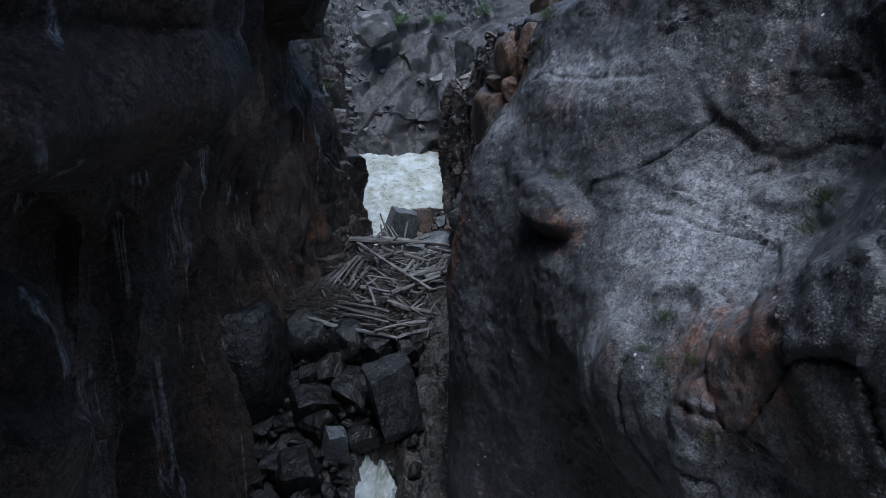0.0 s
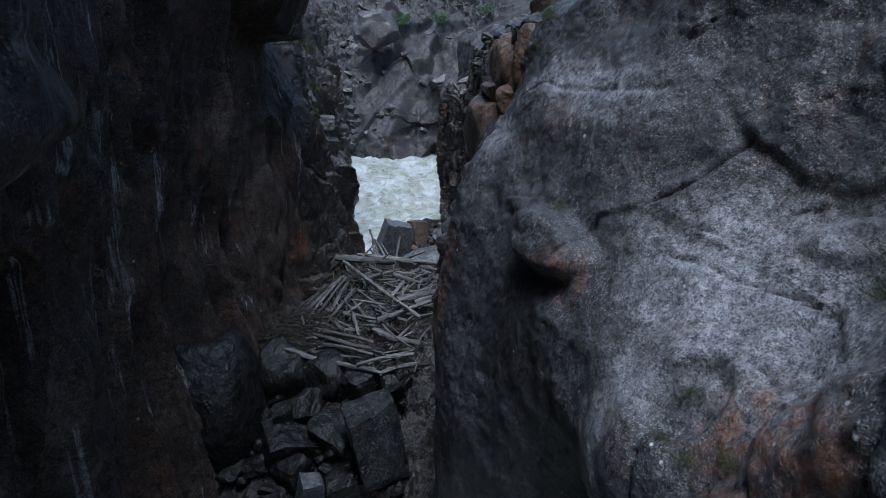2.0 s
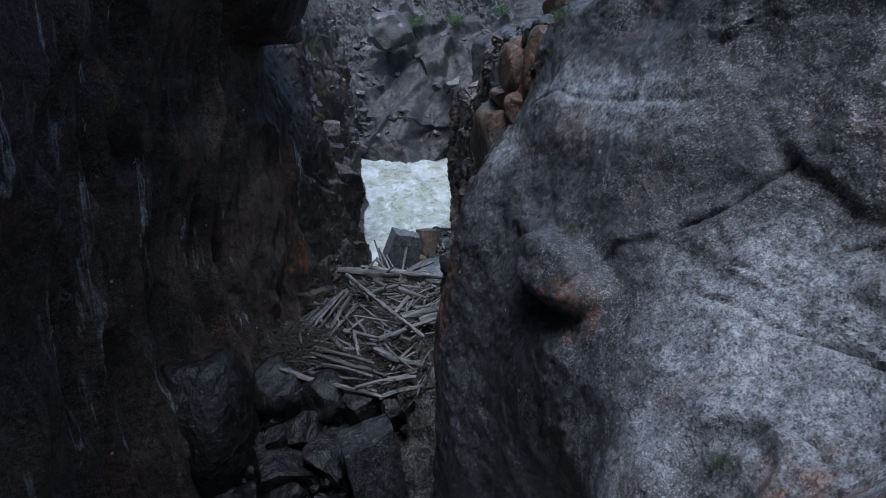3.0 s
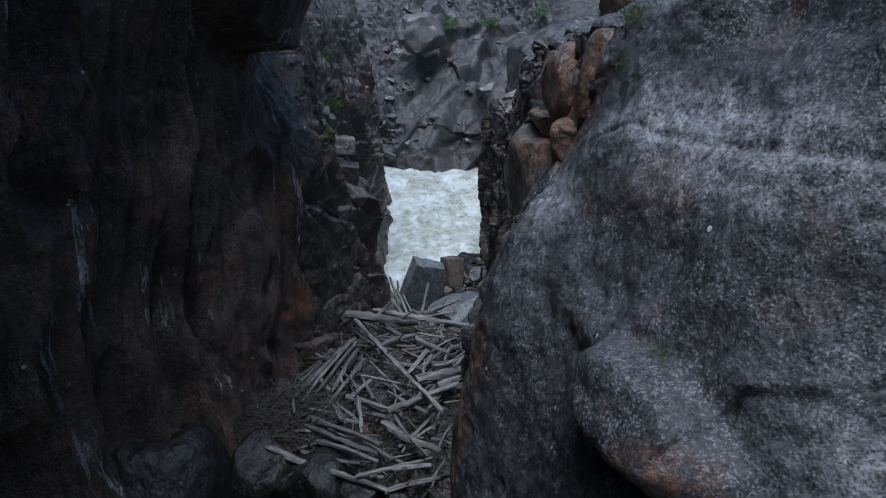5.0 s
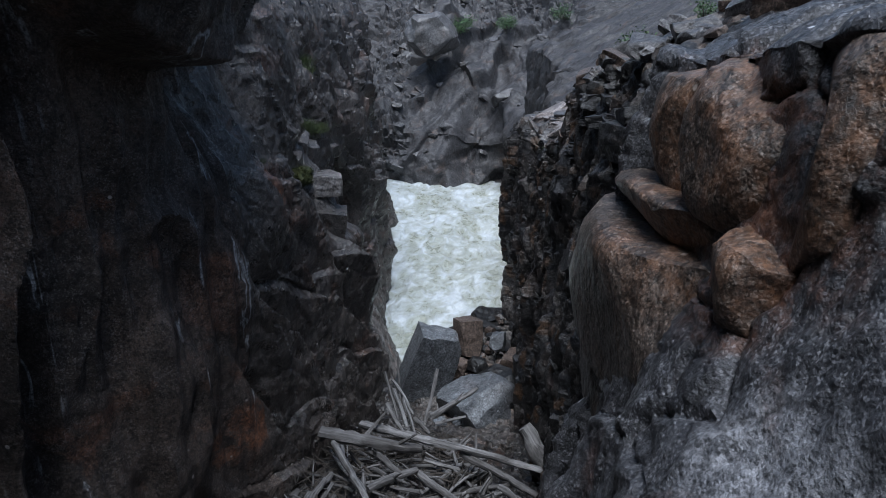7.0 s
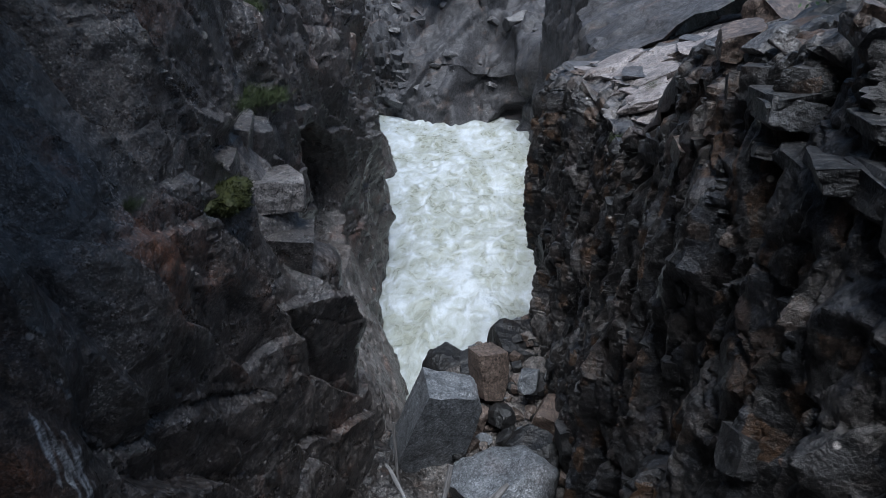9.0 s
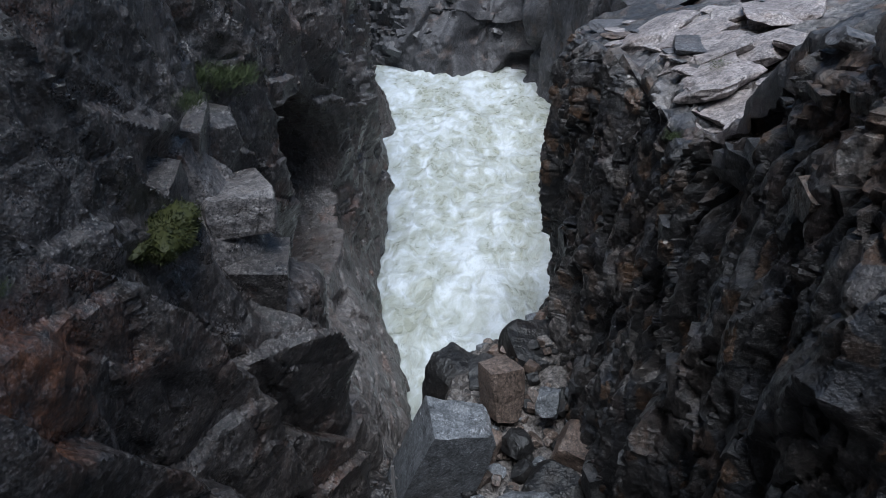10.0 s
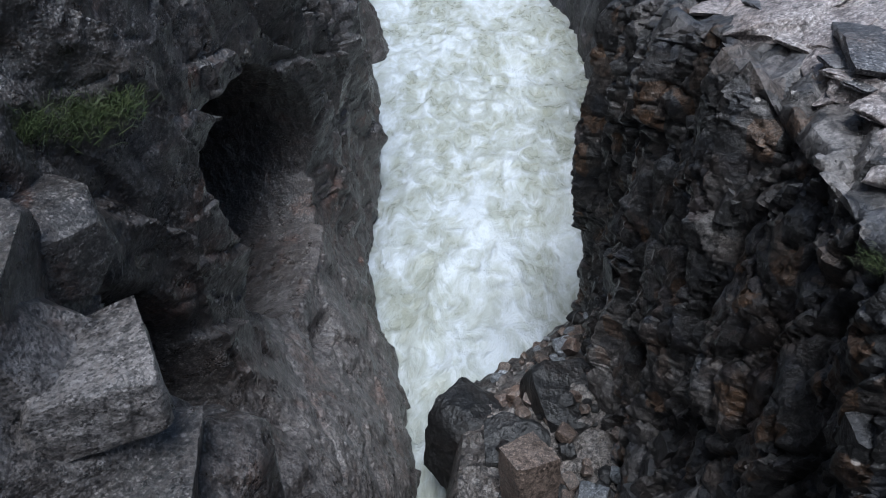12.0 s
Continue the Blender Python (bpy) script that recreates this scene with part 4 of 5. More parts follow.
def rock(name, mat, x, y, z, w, d, h, seed, label, group="", turn=None, tilt=0.25, box=0.74, planes=15, rough=0.10, category="boulder", hewn=False, spin=None):
    """One boulder of that width, depth and height, its middle at x, y, z."""
    key = (mat.name, seed % 9, box, planes, category == "stone")
    if key not in SHAPES and hewn:
        SHAPES[key] = hewn_mesh(seed % 9 + 40, mat, 14, 0.14, rough * 0.5)
    elif key not in SHAPES:
        SHAPES[key] = rock_mesh(seed % 9 + int(100 * box) + planes, mat, planes, box, rough, 2 if category == "stone" else 4)
    rnd = random.Random(seed * 7 + 1)
    ob = new(name, SHAPES[key])
    rz = rnd.uniform(0, 360) if turn is None else turn
    m = pose(x, y, z, rnd.uniform(-tilt, tilt) * 60, rnd.uniform(-tilt, tilt) * 60, rz)
    if spin:
        m = pose(x, y, z, *spin)
    size = 1.9 if hewn else 1.5
    ob.matrix_world = m @ Matrix.Diagonal((w / size, d / size, h / size, 1))
    return tagged(ob, label, category, group)


FRONT_ROCKS = [
    (-4.09, 17.70, 10.72, 1.06, 1.40), (-2.94, 17.60, 10.70, 1.19, 0.95), (-1.90, 17.00, 10.80, 0.88, 0.88), (-1.10, 16.90, 10.84, 0.53, 0.78),
    (-4.80, 17.00, 10.40, 0.73, 0.51), (-3.87, 16.40, 10.20, 0.49, 0.54), (-3.30, 16.80, 10.20, 0.89, 0.72), (-3.75, 16.00, 9.73, 1.25, 0.67),
    (-2.46, 16.30, 9.90, 1.33, 0.54), (-3.50, 15.40, 9.20, 0.83, 0.78), (-2.55, 15.90, 9.50, 0.53, 0.37), (-4.48, 15.60, 9.30, 0.71, 0.40),
    (-4.52, 14.40, 8.75, 0.73, 0.55), (-3.85, 14.20, 8.60, 1.09, 1.10), (-5.17, 14.20, 8.45, 0.78, 0.69), (-2.94, 15.90, 9.44, 0.37, 0.50), (-2.21, 15.30, 9.00, 0.95, 0.61),
]


def build_front_rocks():
    for i, (x, y, z, w, h) in enumerate(FRONT_ROCKS):
        round_one = i in (0, 1)
        rock("boulder", m_rock, x, y + 0.12, z, w, 0.95 * max(w, h), h * 1.05, 20 + i, "rounded dark wet boulder under the driftwood" if round_one else "angular dark wet boulder in the gorge floor", "boulders below the driftwood jam", tilt=0.35, box=0.95 if round_one else 0.72 + 0.01 * (i % 2), planes=8 if round_one else 17, hewn=not round_one and i % 2 == 1)
    rock("boulder", m_speckled, -1.36, 15.6, 10.1, 1.25, 1.1, 2.0, 61, "tall grey speckled boulder leaning on the dome", "boulders below the driftwood jam", turn=20, tilt=0.2, box=0.81, planes=22, rough=0.12, hewn=True)
    rock("boulder", m_grey_rock, -2.98, 15.0, 8.95, 0.62, 0.6, 1.15, 62, "small pale grey block standing by the stream", "boulders below the driftwood jam", turn=25, tilt=0.15, box=0.71, planes=19, rough=0.10, hewn=True)
    rock("boulder", m_rock, -5.75, 16.75, 10.3, 1.9, 2.0, 3.0, 63, "large smooth dark boulder against the gorge wall", "", turn=10, tilt=0.1, box=0.95, planes=7)
    rnd = random.Random(5)
    for i in range(120):
        x, y = rnd.uniform(-5.6, -0.7), rnd.uniform(13.2, 17.4)
        if y < 15.4 and -2.3 < x < -1.1:
            continue
        s = rnd.uniform(0.14, 0.42)
        z = float(ground_height(np.array(x), np.array(y))) + rnd.uniform(0.05, 0.3)
        rock("stone", m_rock, x, y, z, s * rnd.uniform(0.9, 1.6), s, s * rnd.uniform(0.6, 1.0), i, "small angular dark stone among boulders", "stones among the boulders", tilt=0.6, category="stone")


BANK_ROCKS = [
    (-1.28, 29.30, 10.17, 0.54, 0.60), (-0.64, 29.30, 10.31, 0.47, 0.40), (-0.07, 30.00, 10.78, 0.41, 0.54), (-1.30, 28.70, 9.96, 0.33, 0.40),
    (-0.03, 28.00, 10.45, 0.99, 0.56), (-1.32, 28.00, 9.90, 0.57, 0.45), (0.50, 29.00, 10.60, 0.85, 0.58), (0.75, 27.60, 10.70, 0.40, 0.80), (1.05, 27.00, 10.80, 0.65, 0.85),
]


def build_bank_rocks():
    rock("boulder", m_grey_rock, -2.1, 28.5, 10.45, 1.4, 1.0, 3.0, 71, "large blue-grey slab boulder standing by the river", "", box=0.73, planes=18, rough=0.12, hewn=True, spin=(8, 15, 20))
    rock("boulder", m_rock, -2.0, 32.3, 8.75, 1.5, 1.5, 1.9, 77, "dark wet boulder at the river's edge", "", box=0.735, planes=20, rough=0.16, hewn=True, spin=(-6, 8, 50))
    rock("boulder", m_brown_rock, -1.0, 30.3, 10.75, 0.70, 0.62, 1.2, 73, "square brown granite block with a flat face", "", box=0.69, planes=17, rough=0.08, hewn=True, spin=(-14, 6, 34))
    rock("boulder", m_grey_rock, -0.5, 27.1, 10.45, 1.5, 1.5, 1.15, 74, "pale grey rounded boulder below the dark wall", "", turn=0, tilt=0.15, box=0.8)
    rock("boulder", m_rock, -1.15, 31.3, 9.75, 1.2, 1.2, 1.5, 75, "dark weathered boulder in the river bank", "", turn=70, tilt=0.15, box=0.75)
    rock("boulder", m_rock, -0.2, 32.3, 9.6, 1.5, 1.5, 1.9, 76, "dark grey boulder in the river bank", "", turn=10, tilt=0.15, box=0.75)
    for i, (x, y, z, w, h) in enumerate(BANK_ROCKS):
        rock("rock", (m_brown_rock, m_grey_rock, m_rock)[(i * 2) % 3], x, y, z, w, w, h, 80 + i, "angular rock on the rubble bank", "rocks on the river bank", tilt=0.35, category="rock")
    rnd = random.Random(8)
    for i in range(190):
        x = rnd.uniform(-1.6, 1.0)
        y = rnd.uniform(26.2, 34.0 + 0.9 * (x + 1.6))
        s = rnd.uniform(0.08, 0.28) * (1.5 if rnd.random() < 0.15 else 1)
        z = float(ground_height(np.array(x), np.array(y))) + s * 0.35
        rock("stone", (m_brown_rock, m_brown_rock, m_rock, m_grey_rock)[i % 4], x, y, z, s * rnd.uniform(0.9, 1.5), s, s * 0.8, i, "small angular stone in reddish rubble", "stones on the river bank", tilt=0.6, category="stone")


ORANGE_BLOCKS = [
    (2.05, 18.35, 19.02, 0.90, 1.5, 1.15, 0.86, "tall rounded rust-brown granite block beside the dome"),
    (2.02, 17.10, 19.08, 0.86, 1.05, 1.25, 0.86, "tall rounded rust-brown granite block beside the dome"),
    (1.98, 17.85, 18.36, 1.0, 3.1, 0.46, 0.88, "long flat brown granite slab under upright blocks"),
    (1.62, 18.00, 17.42, 1.15, 3.0, 1.45, 0.90, "large rounded rust-stained granite mass with cracks"),
    (1.62, 18.30, 16.35, 1.00, 2.4, 1.30, 0.90, "dark brown rounded granite mass below rust-stained blocks"),
    (1.78, 16.20, 18.36, 0.56, 0.60, 0.55, 0.92, "small round orange granite block in a cleft"),
    (2.28, 15.95, 19.15, 0.80, 0.80, 1.35, 0.90, "orange-stained edge block against the dome"),
]


def build_orange_blocks():
    for i, (x, y, z, w, d, h, box, label) in enumerate(ORANGE_BLOCKS):
        rock("rock_block", m_orange, x, y, z, w, d, h, 300 + i, label, "rust-stained blocks", spin=((0, 4, 4), (2, -3, 6), (-3, 2, 7))[i % 3], box=box, planes=9 + i % 3, rough=0.07, category="rock")


# ---- driftwood ----
def wood_material(name, a, b, c):
    g = Nodes(name)
    grain = g.noise(16, 6, 0.7, stretch=(0.08, 1, 1), warp=0.3)
    blot = g.noise(1.6, 4, 0.6)
    info = g.t.nodes.new("ShaderNodeObjectInfo")
    col = g.mix(g.ramp(grain, (0.32, 0.0), (0.66, 1.0)), a, b)
    col = g.mix(g.math('MULTIPLY', g.ramp(blot, (0.45, 0.0), (0.65, 1.0)), 0.6), col, c)
    col = g.mix(g.math('MULTIPLY', info.outputs["Random"], 0.65), col, c)
    g.bump((grain, 0.02, 0.8), (g.noise(60, 4, 0.7, stretch=(0.06, 1, 1)), 0.005, 0.6))
    return g.done(col, 0.75, 0.3)


m_wood = wood_material("bleached_driftwood", (0.035, 0.032, 0.031), (0.36, 0.345, 0.34), (0.05, 0.044, 0.04))
m_twig = wood_material("brown_twigs", (0.022, 0.019, 0.017), (0.12, 0.102, 0.085), (0.05, 0.042, 0.036))


def tube(verts, faces, path, radii, sides, seed, wobble=0.0):
    """A closed tube along a path, added to the lists."""
    base = len(verts)
    rnd = random.Random(seed)
    phase = rnd.uniform(0, 6)
    for i, (c, r) in enumerate(zip(path, radii)):
        along = (path[min(i + 1, len(path) - 1)] - path[max(i - 1, 0)]).normalized()
        side = along.cross(Vector((0, 0, 1)) if abs(along.z) < 0.9 else Vector((1, 0, 0))).normalized()
        up = side.cross(along)
        for k in range(sides):
            a = 2 * math.pi * k / sides
            q = r * (1 + wobble * (math.sin(3 * a + phase + i * 0.4) * 0.5 + rnd.uniform(-0.5, 0.5)))
            verts.append(c + side * math.cos(a) * q + up * math.sin(a) * q)
    n = len(path)
    for i in range(n - 1):
        for k in range(sides):
            k2 = (k + 1) % sides
            faces.append((base + i * sides + k, base + i * sides + k2, base + (i + 1) * sides + k2, base + (i + 1) * sides + k))
    faces.append(tuple(base + k for k in range(sides))[::-1])
    faces.append(tuple(base + (n - 1) * sides + k for k in range(sides)))


def mesh_of(name, verts, faces, mat, angle=45):
    me = bpy.data.meshes.new(name)
    me.from_pydata([tuple(v) for v in verts], [], faces)
    me.polygons.foreach_set("use_smooth", np.ones(len(me.polygons), bool))
    me.set_sharp_from_angle(angle=radians(angle))
    me.materials.append(mat)
    return me


def log(a, b, r, seed, label="grey bleached driftwood log in the jam", taper=0.7, bend=0.03, stubs=1, mat=None):
    """A driftwood log from a to b, with a bowed, knotty stem and broken stubs."""
    rnd = random.Random(seed)
    a, b = Vector(a), Vector(b)
    L = (b - a).length
    n = max(5, int(L / 0.16))
    verts, faces, path, radii = [], [], [], []
    w1, w2, p1, p2 = rnd.uniform(-1, 1) * bend * L, rnd.uniform(-1, 1) * bend * L, rnd.uniform(2, 5), rnd.uniform(2, 5)
    for i in range(n + 1):
        t = i / n
        path.append(Vector((L * (t - 0.5), w1 * math.sin(p1 * t) + rnd.uniform(-1, 1) * r * 0.2, w2 * (math.sin(p2 * t) - t * math.sin(p2)) + rnd.uniform(-1, 1) * r * 0.10)))
        end = 0.82 if i in (0, n) else 1.0
        radii.append(r * (1 - (1 - taper) * t) * rnd.uniform(0.9, 1.1) * end)
    tube(verts, faces, path, radii, 10, seed, 0.24)
    for _ in range(rnd.randint(0, stubs)):
        i = rnd.randint(1, n - 1)
        way = Vector((rnd.uniform(0.2, 0.9), rnd.uniform(-1, 1), rnd.uniform(-0.2, 1))).normalized()
        l = rnd.uniform(2.0, 6.0) * r
        tube(verts, faces, [path[i], path[i] + way * l * 0.6, path[i] + way * l], [radii[i] * 0.4, radii[i] * 0.3, radii[i] * 0.15], 6, seed + 3, 0.1)
    ob = new("driftwood_log", mesh_of("driftwood_log", verts, faces, mat or m_wood))
    x = (b - a).normalized()
    y = Vector((0, 0, 1)).cross(x).normalized()
    ob.matrix_world = Matrix.Translation((a + b) / 2) @ Matrix((x, y, x.cross(y))).transposed().to_4x4()
    return tagged(ob, label, "log", "driftwood logs in the jam")


KEY_LOGS = [
    (-3.43, 22.65, 12.35, -1.39, 22.36, 12.30, 0.19), (-2.73, 23.06, 12.30, 1.04, 22.01, 12.20, 0.12), (-3.12, 22.43, 12.30, -0.36, 18.45, 12.15, 0.095), (-1.12, 19.85, 12.05, 0.69, 20.78, 12.15, 0.17),
    (-0.58, 19.6, 12.05, 0.66, 20.30, 12.15, 0.14), (-2.26, 21.54, 12.0, -1.42, 22.05, 12.1, 0.12), (-1.42, 22.09, 12.0, -0.46, 21.29, 12.0, 0.11), (-2.43, 22.56, 12.1, -1.65, 21.85, 12.1, 0.10),
    (-1.02, 21.37, 12.0, -1.40, 20.34, 11.9, 0.10), (-0.65, 22.64, 12.1, 0.79, 21.57, 12.1, 0.11), (0.1, 21.80, 12.05, 0.79, 21.28, 12.0, 0.10),
]
FAN_LOGS = [
    (-3.01, 21.9, 12.0, -3.98, 19.7, 11.65, 0.08), (-2.80, 21.3, 12.0, -3.12, 19.6, 11.75, 0.09), (-3.12, 21.8, 11.9, -3.71, 19.5, 11.7, 0.08), (-3.60, 21.62, 11.8, -4.16, 20.4, 11.6, 0.08),
    (-3.09, 21.67, 12.05, -3.67, 19.2, 11.75, 0.07), (-2.56, 20.91, 11.9, -3.07, 18.9, 11.75, 0.07), (-3.62, 21.08, 11.8, -4.17, 19.8, 11.55, 0.07), (-2.9, 21.5, 12.1, -3.4, 19.3, 11.85, 0.06), (-3.3, 21.4, 11.95, -3.95, 19.2, 11.7, 0.06), (-2.55, 20.9, 11.95, -2.76, 20.0, 11.85, 0.07),
]
FRONT_LOGS = [
    (-4.04, 17.72, 11.52, -1.33, 16.85, 11.25, 0.11), (-1.99, 17.1, 11.40, -0.50, 17.35, 11.62, 0.09), (-1.37, 16.9, 11.22, -0.45, 17.15, 11.42, 0.08), (-3.60, 18.82, 11.6, -1.61, 17.78, 11.7, 0.10), (-3.39, 18.45, 11.6, -1.65, 17.6, 11.6, 0.09), (-3.04, 18.06, 11.5, -1.6, 17.5, 11.5, 0.08),
    (-3.32, 17.81, 11.4, -2.0, 17.5, 11.4, 0.07), (-2.37, 19.14, 11.95, -2.03, 18.0, 11.8, 0.08), (-1.62, 18.67, 11.95, -0.1, 19.7, 12.1, 0.11), (-1.70, 18.58, 11.7, -0.30, 17.6, 11.75, 0.14),
    (-1.54, 18.89, 11.8, -0.55, 17.4, 11.75, 0.05), (-2.64, 19.22, 11.9, -1.61, 18.81, 11.9, 0.09), (-1.08, 19.86, 12.1, 0.15, 20.5, 12.1, 0.10), (-1.72, 17.14, 11.4, -0.5, 17.65, 11.55, 0.08), (-1.30, 16.87, 11.3, -0.3, 17.1, 11.5, 0.08),
]
BACK_LOGS = [
    (-2.43, 24.16, 12.9, -1.98, 23.6, 11.9, 0.05), (-2.24, 24.14, 12.5, -1.70, 23.04, 12.1, 0.07), (-2.31, 23.74, 12.4, -1.82, 23.12, 12.1, 0.06), (-2.0, 23.9, 12.45, -1.6, 23.1, 12.1, 0.05),
    (-1.49, 25.99, 12.0, -1.70, 25.2, 10.9, 0.07), (-1.53, 24.70, 11.5, -0.52, 26.34, 11.3, 0.11), (-1.36, 24.27, 11.6, -0.71, 24.64, 11.6, 0.06), (-1.74, 23.86, 12.0, -1.35, 23.4, 11.95, 0.08), (-2.75, 27.6, 11.4, -2.6, 27.2, 9.9, 0.05), (-2.75, 26.7, 11.2, -2.0, 25.5, 11.0, 0.06),
]


def build_driftwood():
    k = 0
    for rows in (KEY_LOGS, FAN_LOGS, FRONT_LOGS, BACK_LOGS):
        for x0, y0, z0, x1, y1, z1, r in rows:
            k += 1
            log((x0, y0, z0), (x1, y1, z1), r * 0.7, k, stubs=3, bend=0.015 if k < 4 else 0.03, label="long bleached grey log lying across the jam" if k < 4 else "grey bleached driftwood log in the jam")
    plank = log((0.53, 22.82, 12.65), (1.0, 22.45, 12.0), 0.17, 90, label="short broken split trunk leaning on the rock", taper=0.95, bend=0.0, stubs=0)
    rnd = random.Random(31)
    for i in range(240):
        y = rnd.uniform(17.6, 24.4)
        lo, hi = np.interp(y, [17.5, 19, 21, 22.5, 24.5], [-3.6, -4.2, -3.9, -3.3, -2.9]), np.interp(y, [17.5, 19, 21, 24.5], [-0.4, 0.0, 0.6, -0.9])
        x = rnd.uniform(lo, hi)
        turn = rnd.gauss(math.pi * (0.72 if x < -2.2 and y > 19 else 0.25 if x > -1 else 0.9), 0.5)
        L = rnd.uniform(0.35, 1.4)
        r = rnd.uniform(0.014, 0.05) * (1.4 if rnd.random() < 0.15 else 1)
        z = float(ground_height(np.array(x), np.array(y))) + 0.16 + rnd.uniform(0, 0.26)
        dx, dy, dz = math.cos(turn) * L / 2, math.sin(turn) * L / 2, rnd.uniform(-0.10, 0.10)
        log((x - dx, y - dy, z - dz), (x + dx, y + dy, z + dz), r, 200 + i, label="short weathered grey branch in the jam", bend=0.05, mat=m_wood if i % 9 else m_twig)
    # brush and splinters
    verts, faces = [], []
    for i in range(3200):
        if i < 1300:
            x, y = rnd.gauss(-3.9, 0.5), rnd.gauss(18.6, 0.45)
        elif i < 1700:
            x, y = rnd.gauss(-2.6, 0.4), rnd.gauss(23.6, 0.35)
        else:
            y = rnd.uniform(17.5, 24.6)
            x = rnd.uniform(np.interp(y, [17.5, 19, 21, 24.5], [-4.0, -4.5, -4.0, -3.0]), np.interp(y, [17.5, 19, 21, 24.5], [-0.4, 0.0, 0.6, -0.8]))
        a, e, L = rnd.uniform(0, 6.28), rnd.gauss(0.1, 0.3), rnd.uniform(0.15, 0.75)
        z = float(ground_height(np.array(x), np.array(y))) + rnd.uniform(0.08, 0.40 if i > 1300 else 0.55)
        c, w = Vector((x, y, z)), Vector((math.cos(a) * math.cos(e), math.sin(a) * math.cos(e), math.sin(e))) * L / 2
        side = Vector((-math.sin(a), math.cos(a), 0.3)) * rnd.uniform(-0.08, 0.08) * L
        r = rnd.uniform(0.004, 0.013) * (1.3 if i < 1300 else 1)
        tube(verts, faces, [c - w, c + side, c + w], [r, r * 0.9, r * 0.5], 4, i)
    tagged(new("twigs", mesh_of("twigs", verts, faces, m_twig)), "tangled brown twigs and splinters over the driftwood", "brush", kind="stuff")


# ---- plants ----
def leaf_material(name, a, b):
    g = Nodes(name, True)
    info = g.t.nodes.new("ShaderNodeNewGeometry")
    col = g.mix(info.outputs["Random Per Island"], a, b)
    col = g.mix(g.math('MULTIPLY', g.noise(8, 3), 0.5), col, tuple(c * 0.6 for c in a))
    return g.done(col, 0.6, 0.3)


m_grass = leaf_material("grass", (0.03, 0.05, 0.016), (0.085, 0.10, 0.04))
m_moss = leaf_material("moss", (0.017, 0.023, 0.005), (0.05, 0.052, 0.012))
m_shrub = leaf_material("shrub_leaves", (0.05, 0.10, 0.045), (0.13, 0.20, 0.09))


def grass_tuft(x, y, z, size, seed, label="small green grass tuft in a rock crack", out=(0, 0, 1), blades=420, mat=None, name="grass_tuft", category="grass"):
    rnd = random.Random(seed)
    verts, faces = [], []
    n = Vector(out).normalized()
    for i in range(blades):
        base = Vector((rnd.gauss(0, 1), rnd.gauss(0, 1), rnd.gauss(0, 0.5))) * size * 0.36
        way = (n * rnd.uniform(0.4, 1) + Vector((rnd.gauss(0, 0.6), rnd.gauss(0, 0.6), rnd.uniform(0, 0.7)))).normalized()
        L, w = size * rnd.uniform(0.25, 0.75), size * rnd.uniform(0.004, 0.009)
        side = way.cross(Vector((rnd.gauss(0, 1), rnd.gauss(0, 1), rnd.gauss(0, 1)))).normalized() * w
        mid, tip = base + way * L * 0.55, base + way * L * 0.85 + Vector((0, 0, -0.22 * L))
        b = len(verts)
        verts += [base - side, base + side, mid + side * 0.8, mid - side * 0.8, tip]
        faces += [(b, b + 1, b + 2, b + 3), (b + 3, b + 2, b + 4)]
    ob = new(name, mesh_of(name, verts, faces, mat or m_grass))
    ob.location = (x, y, z)
    return tagged(ob, label, category, "grass tufts on the rocks" if category == "grass" else "", kind="stuff")


def moss_bed(x, y, z, size, label):
    """A thick mat of moss: a lumpy cushion covered with short shoots."""
    rnd = random.Random(3)
    bm = bmesh.new()
    bmesh.ops.create_icosphere(bm, subdivisions=4, radius=size)
    for v in bm.verts:
        v.co.x *= 0.7
        v.co.z *= 0.34
        v.co *= 1 + 0.35 * noise.fractal(v.co * 4.0, 0.8, 2.1, 5)
    verts, faces = [v.co.copy() for v in bm.verts], [tuple(v.index for v in f.verts) for f in bm.faces]
    bm.free()
    for k in range(5200):
        c = verts[rnd.randrange(642)]
        way = (c.normalized() + Vector((rnd.gauss(0, 0.5), rnd.gauss(0, 0.5), rnd.gauss(0, 0.5)))).normalized()
        base = c + Vector((rnd.gauss(0, 0.015), rnd.gauss(0, 0.015), rnd.gauss(0, 0.015)))
        side = way.cross(Vector((rnd.gauss(0, 1), rnd.gauss(0, 1), rnd.gauss(0, 1)))).normalized() * 0.007
        b = len(verts)
        verts += [base - side, base + side, base + way * rnd.uniform(0.02, 0.06)]
        faces.append((b, b + 1, b + 2))
    ob = new("moss_cushion", mesh_of("moss_cushion", verts, faces, m_moss))
    ob.location = (x, y, z)
    return tagged(ob, label, "moss", kind="stuff")


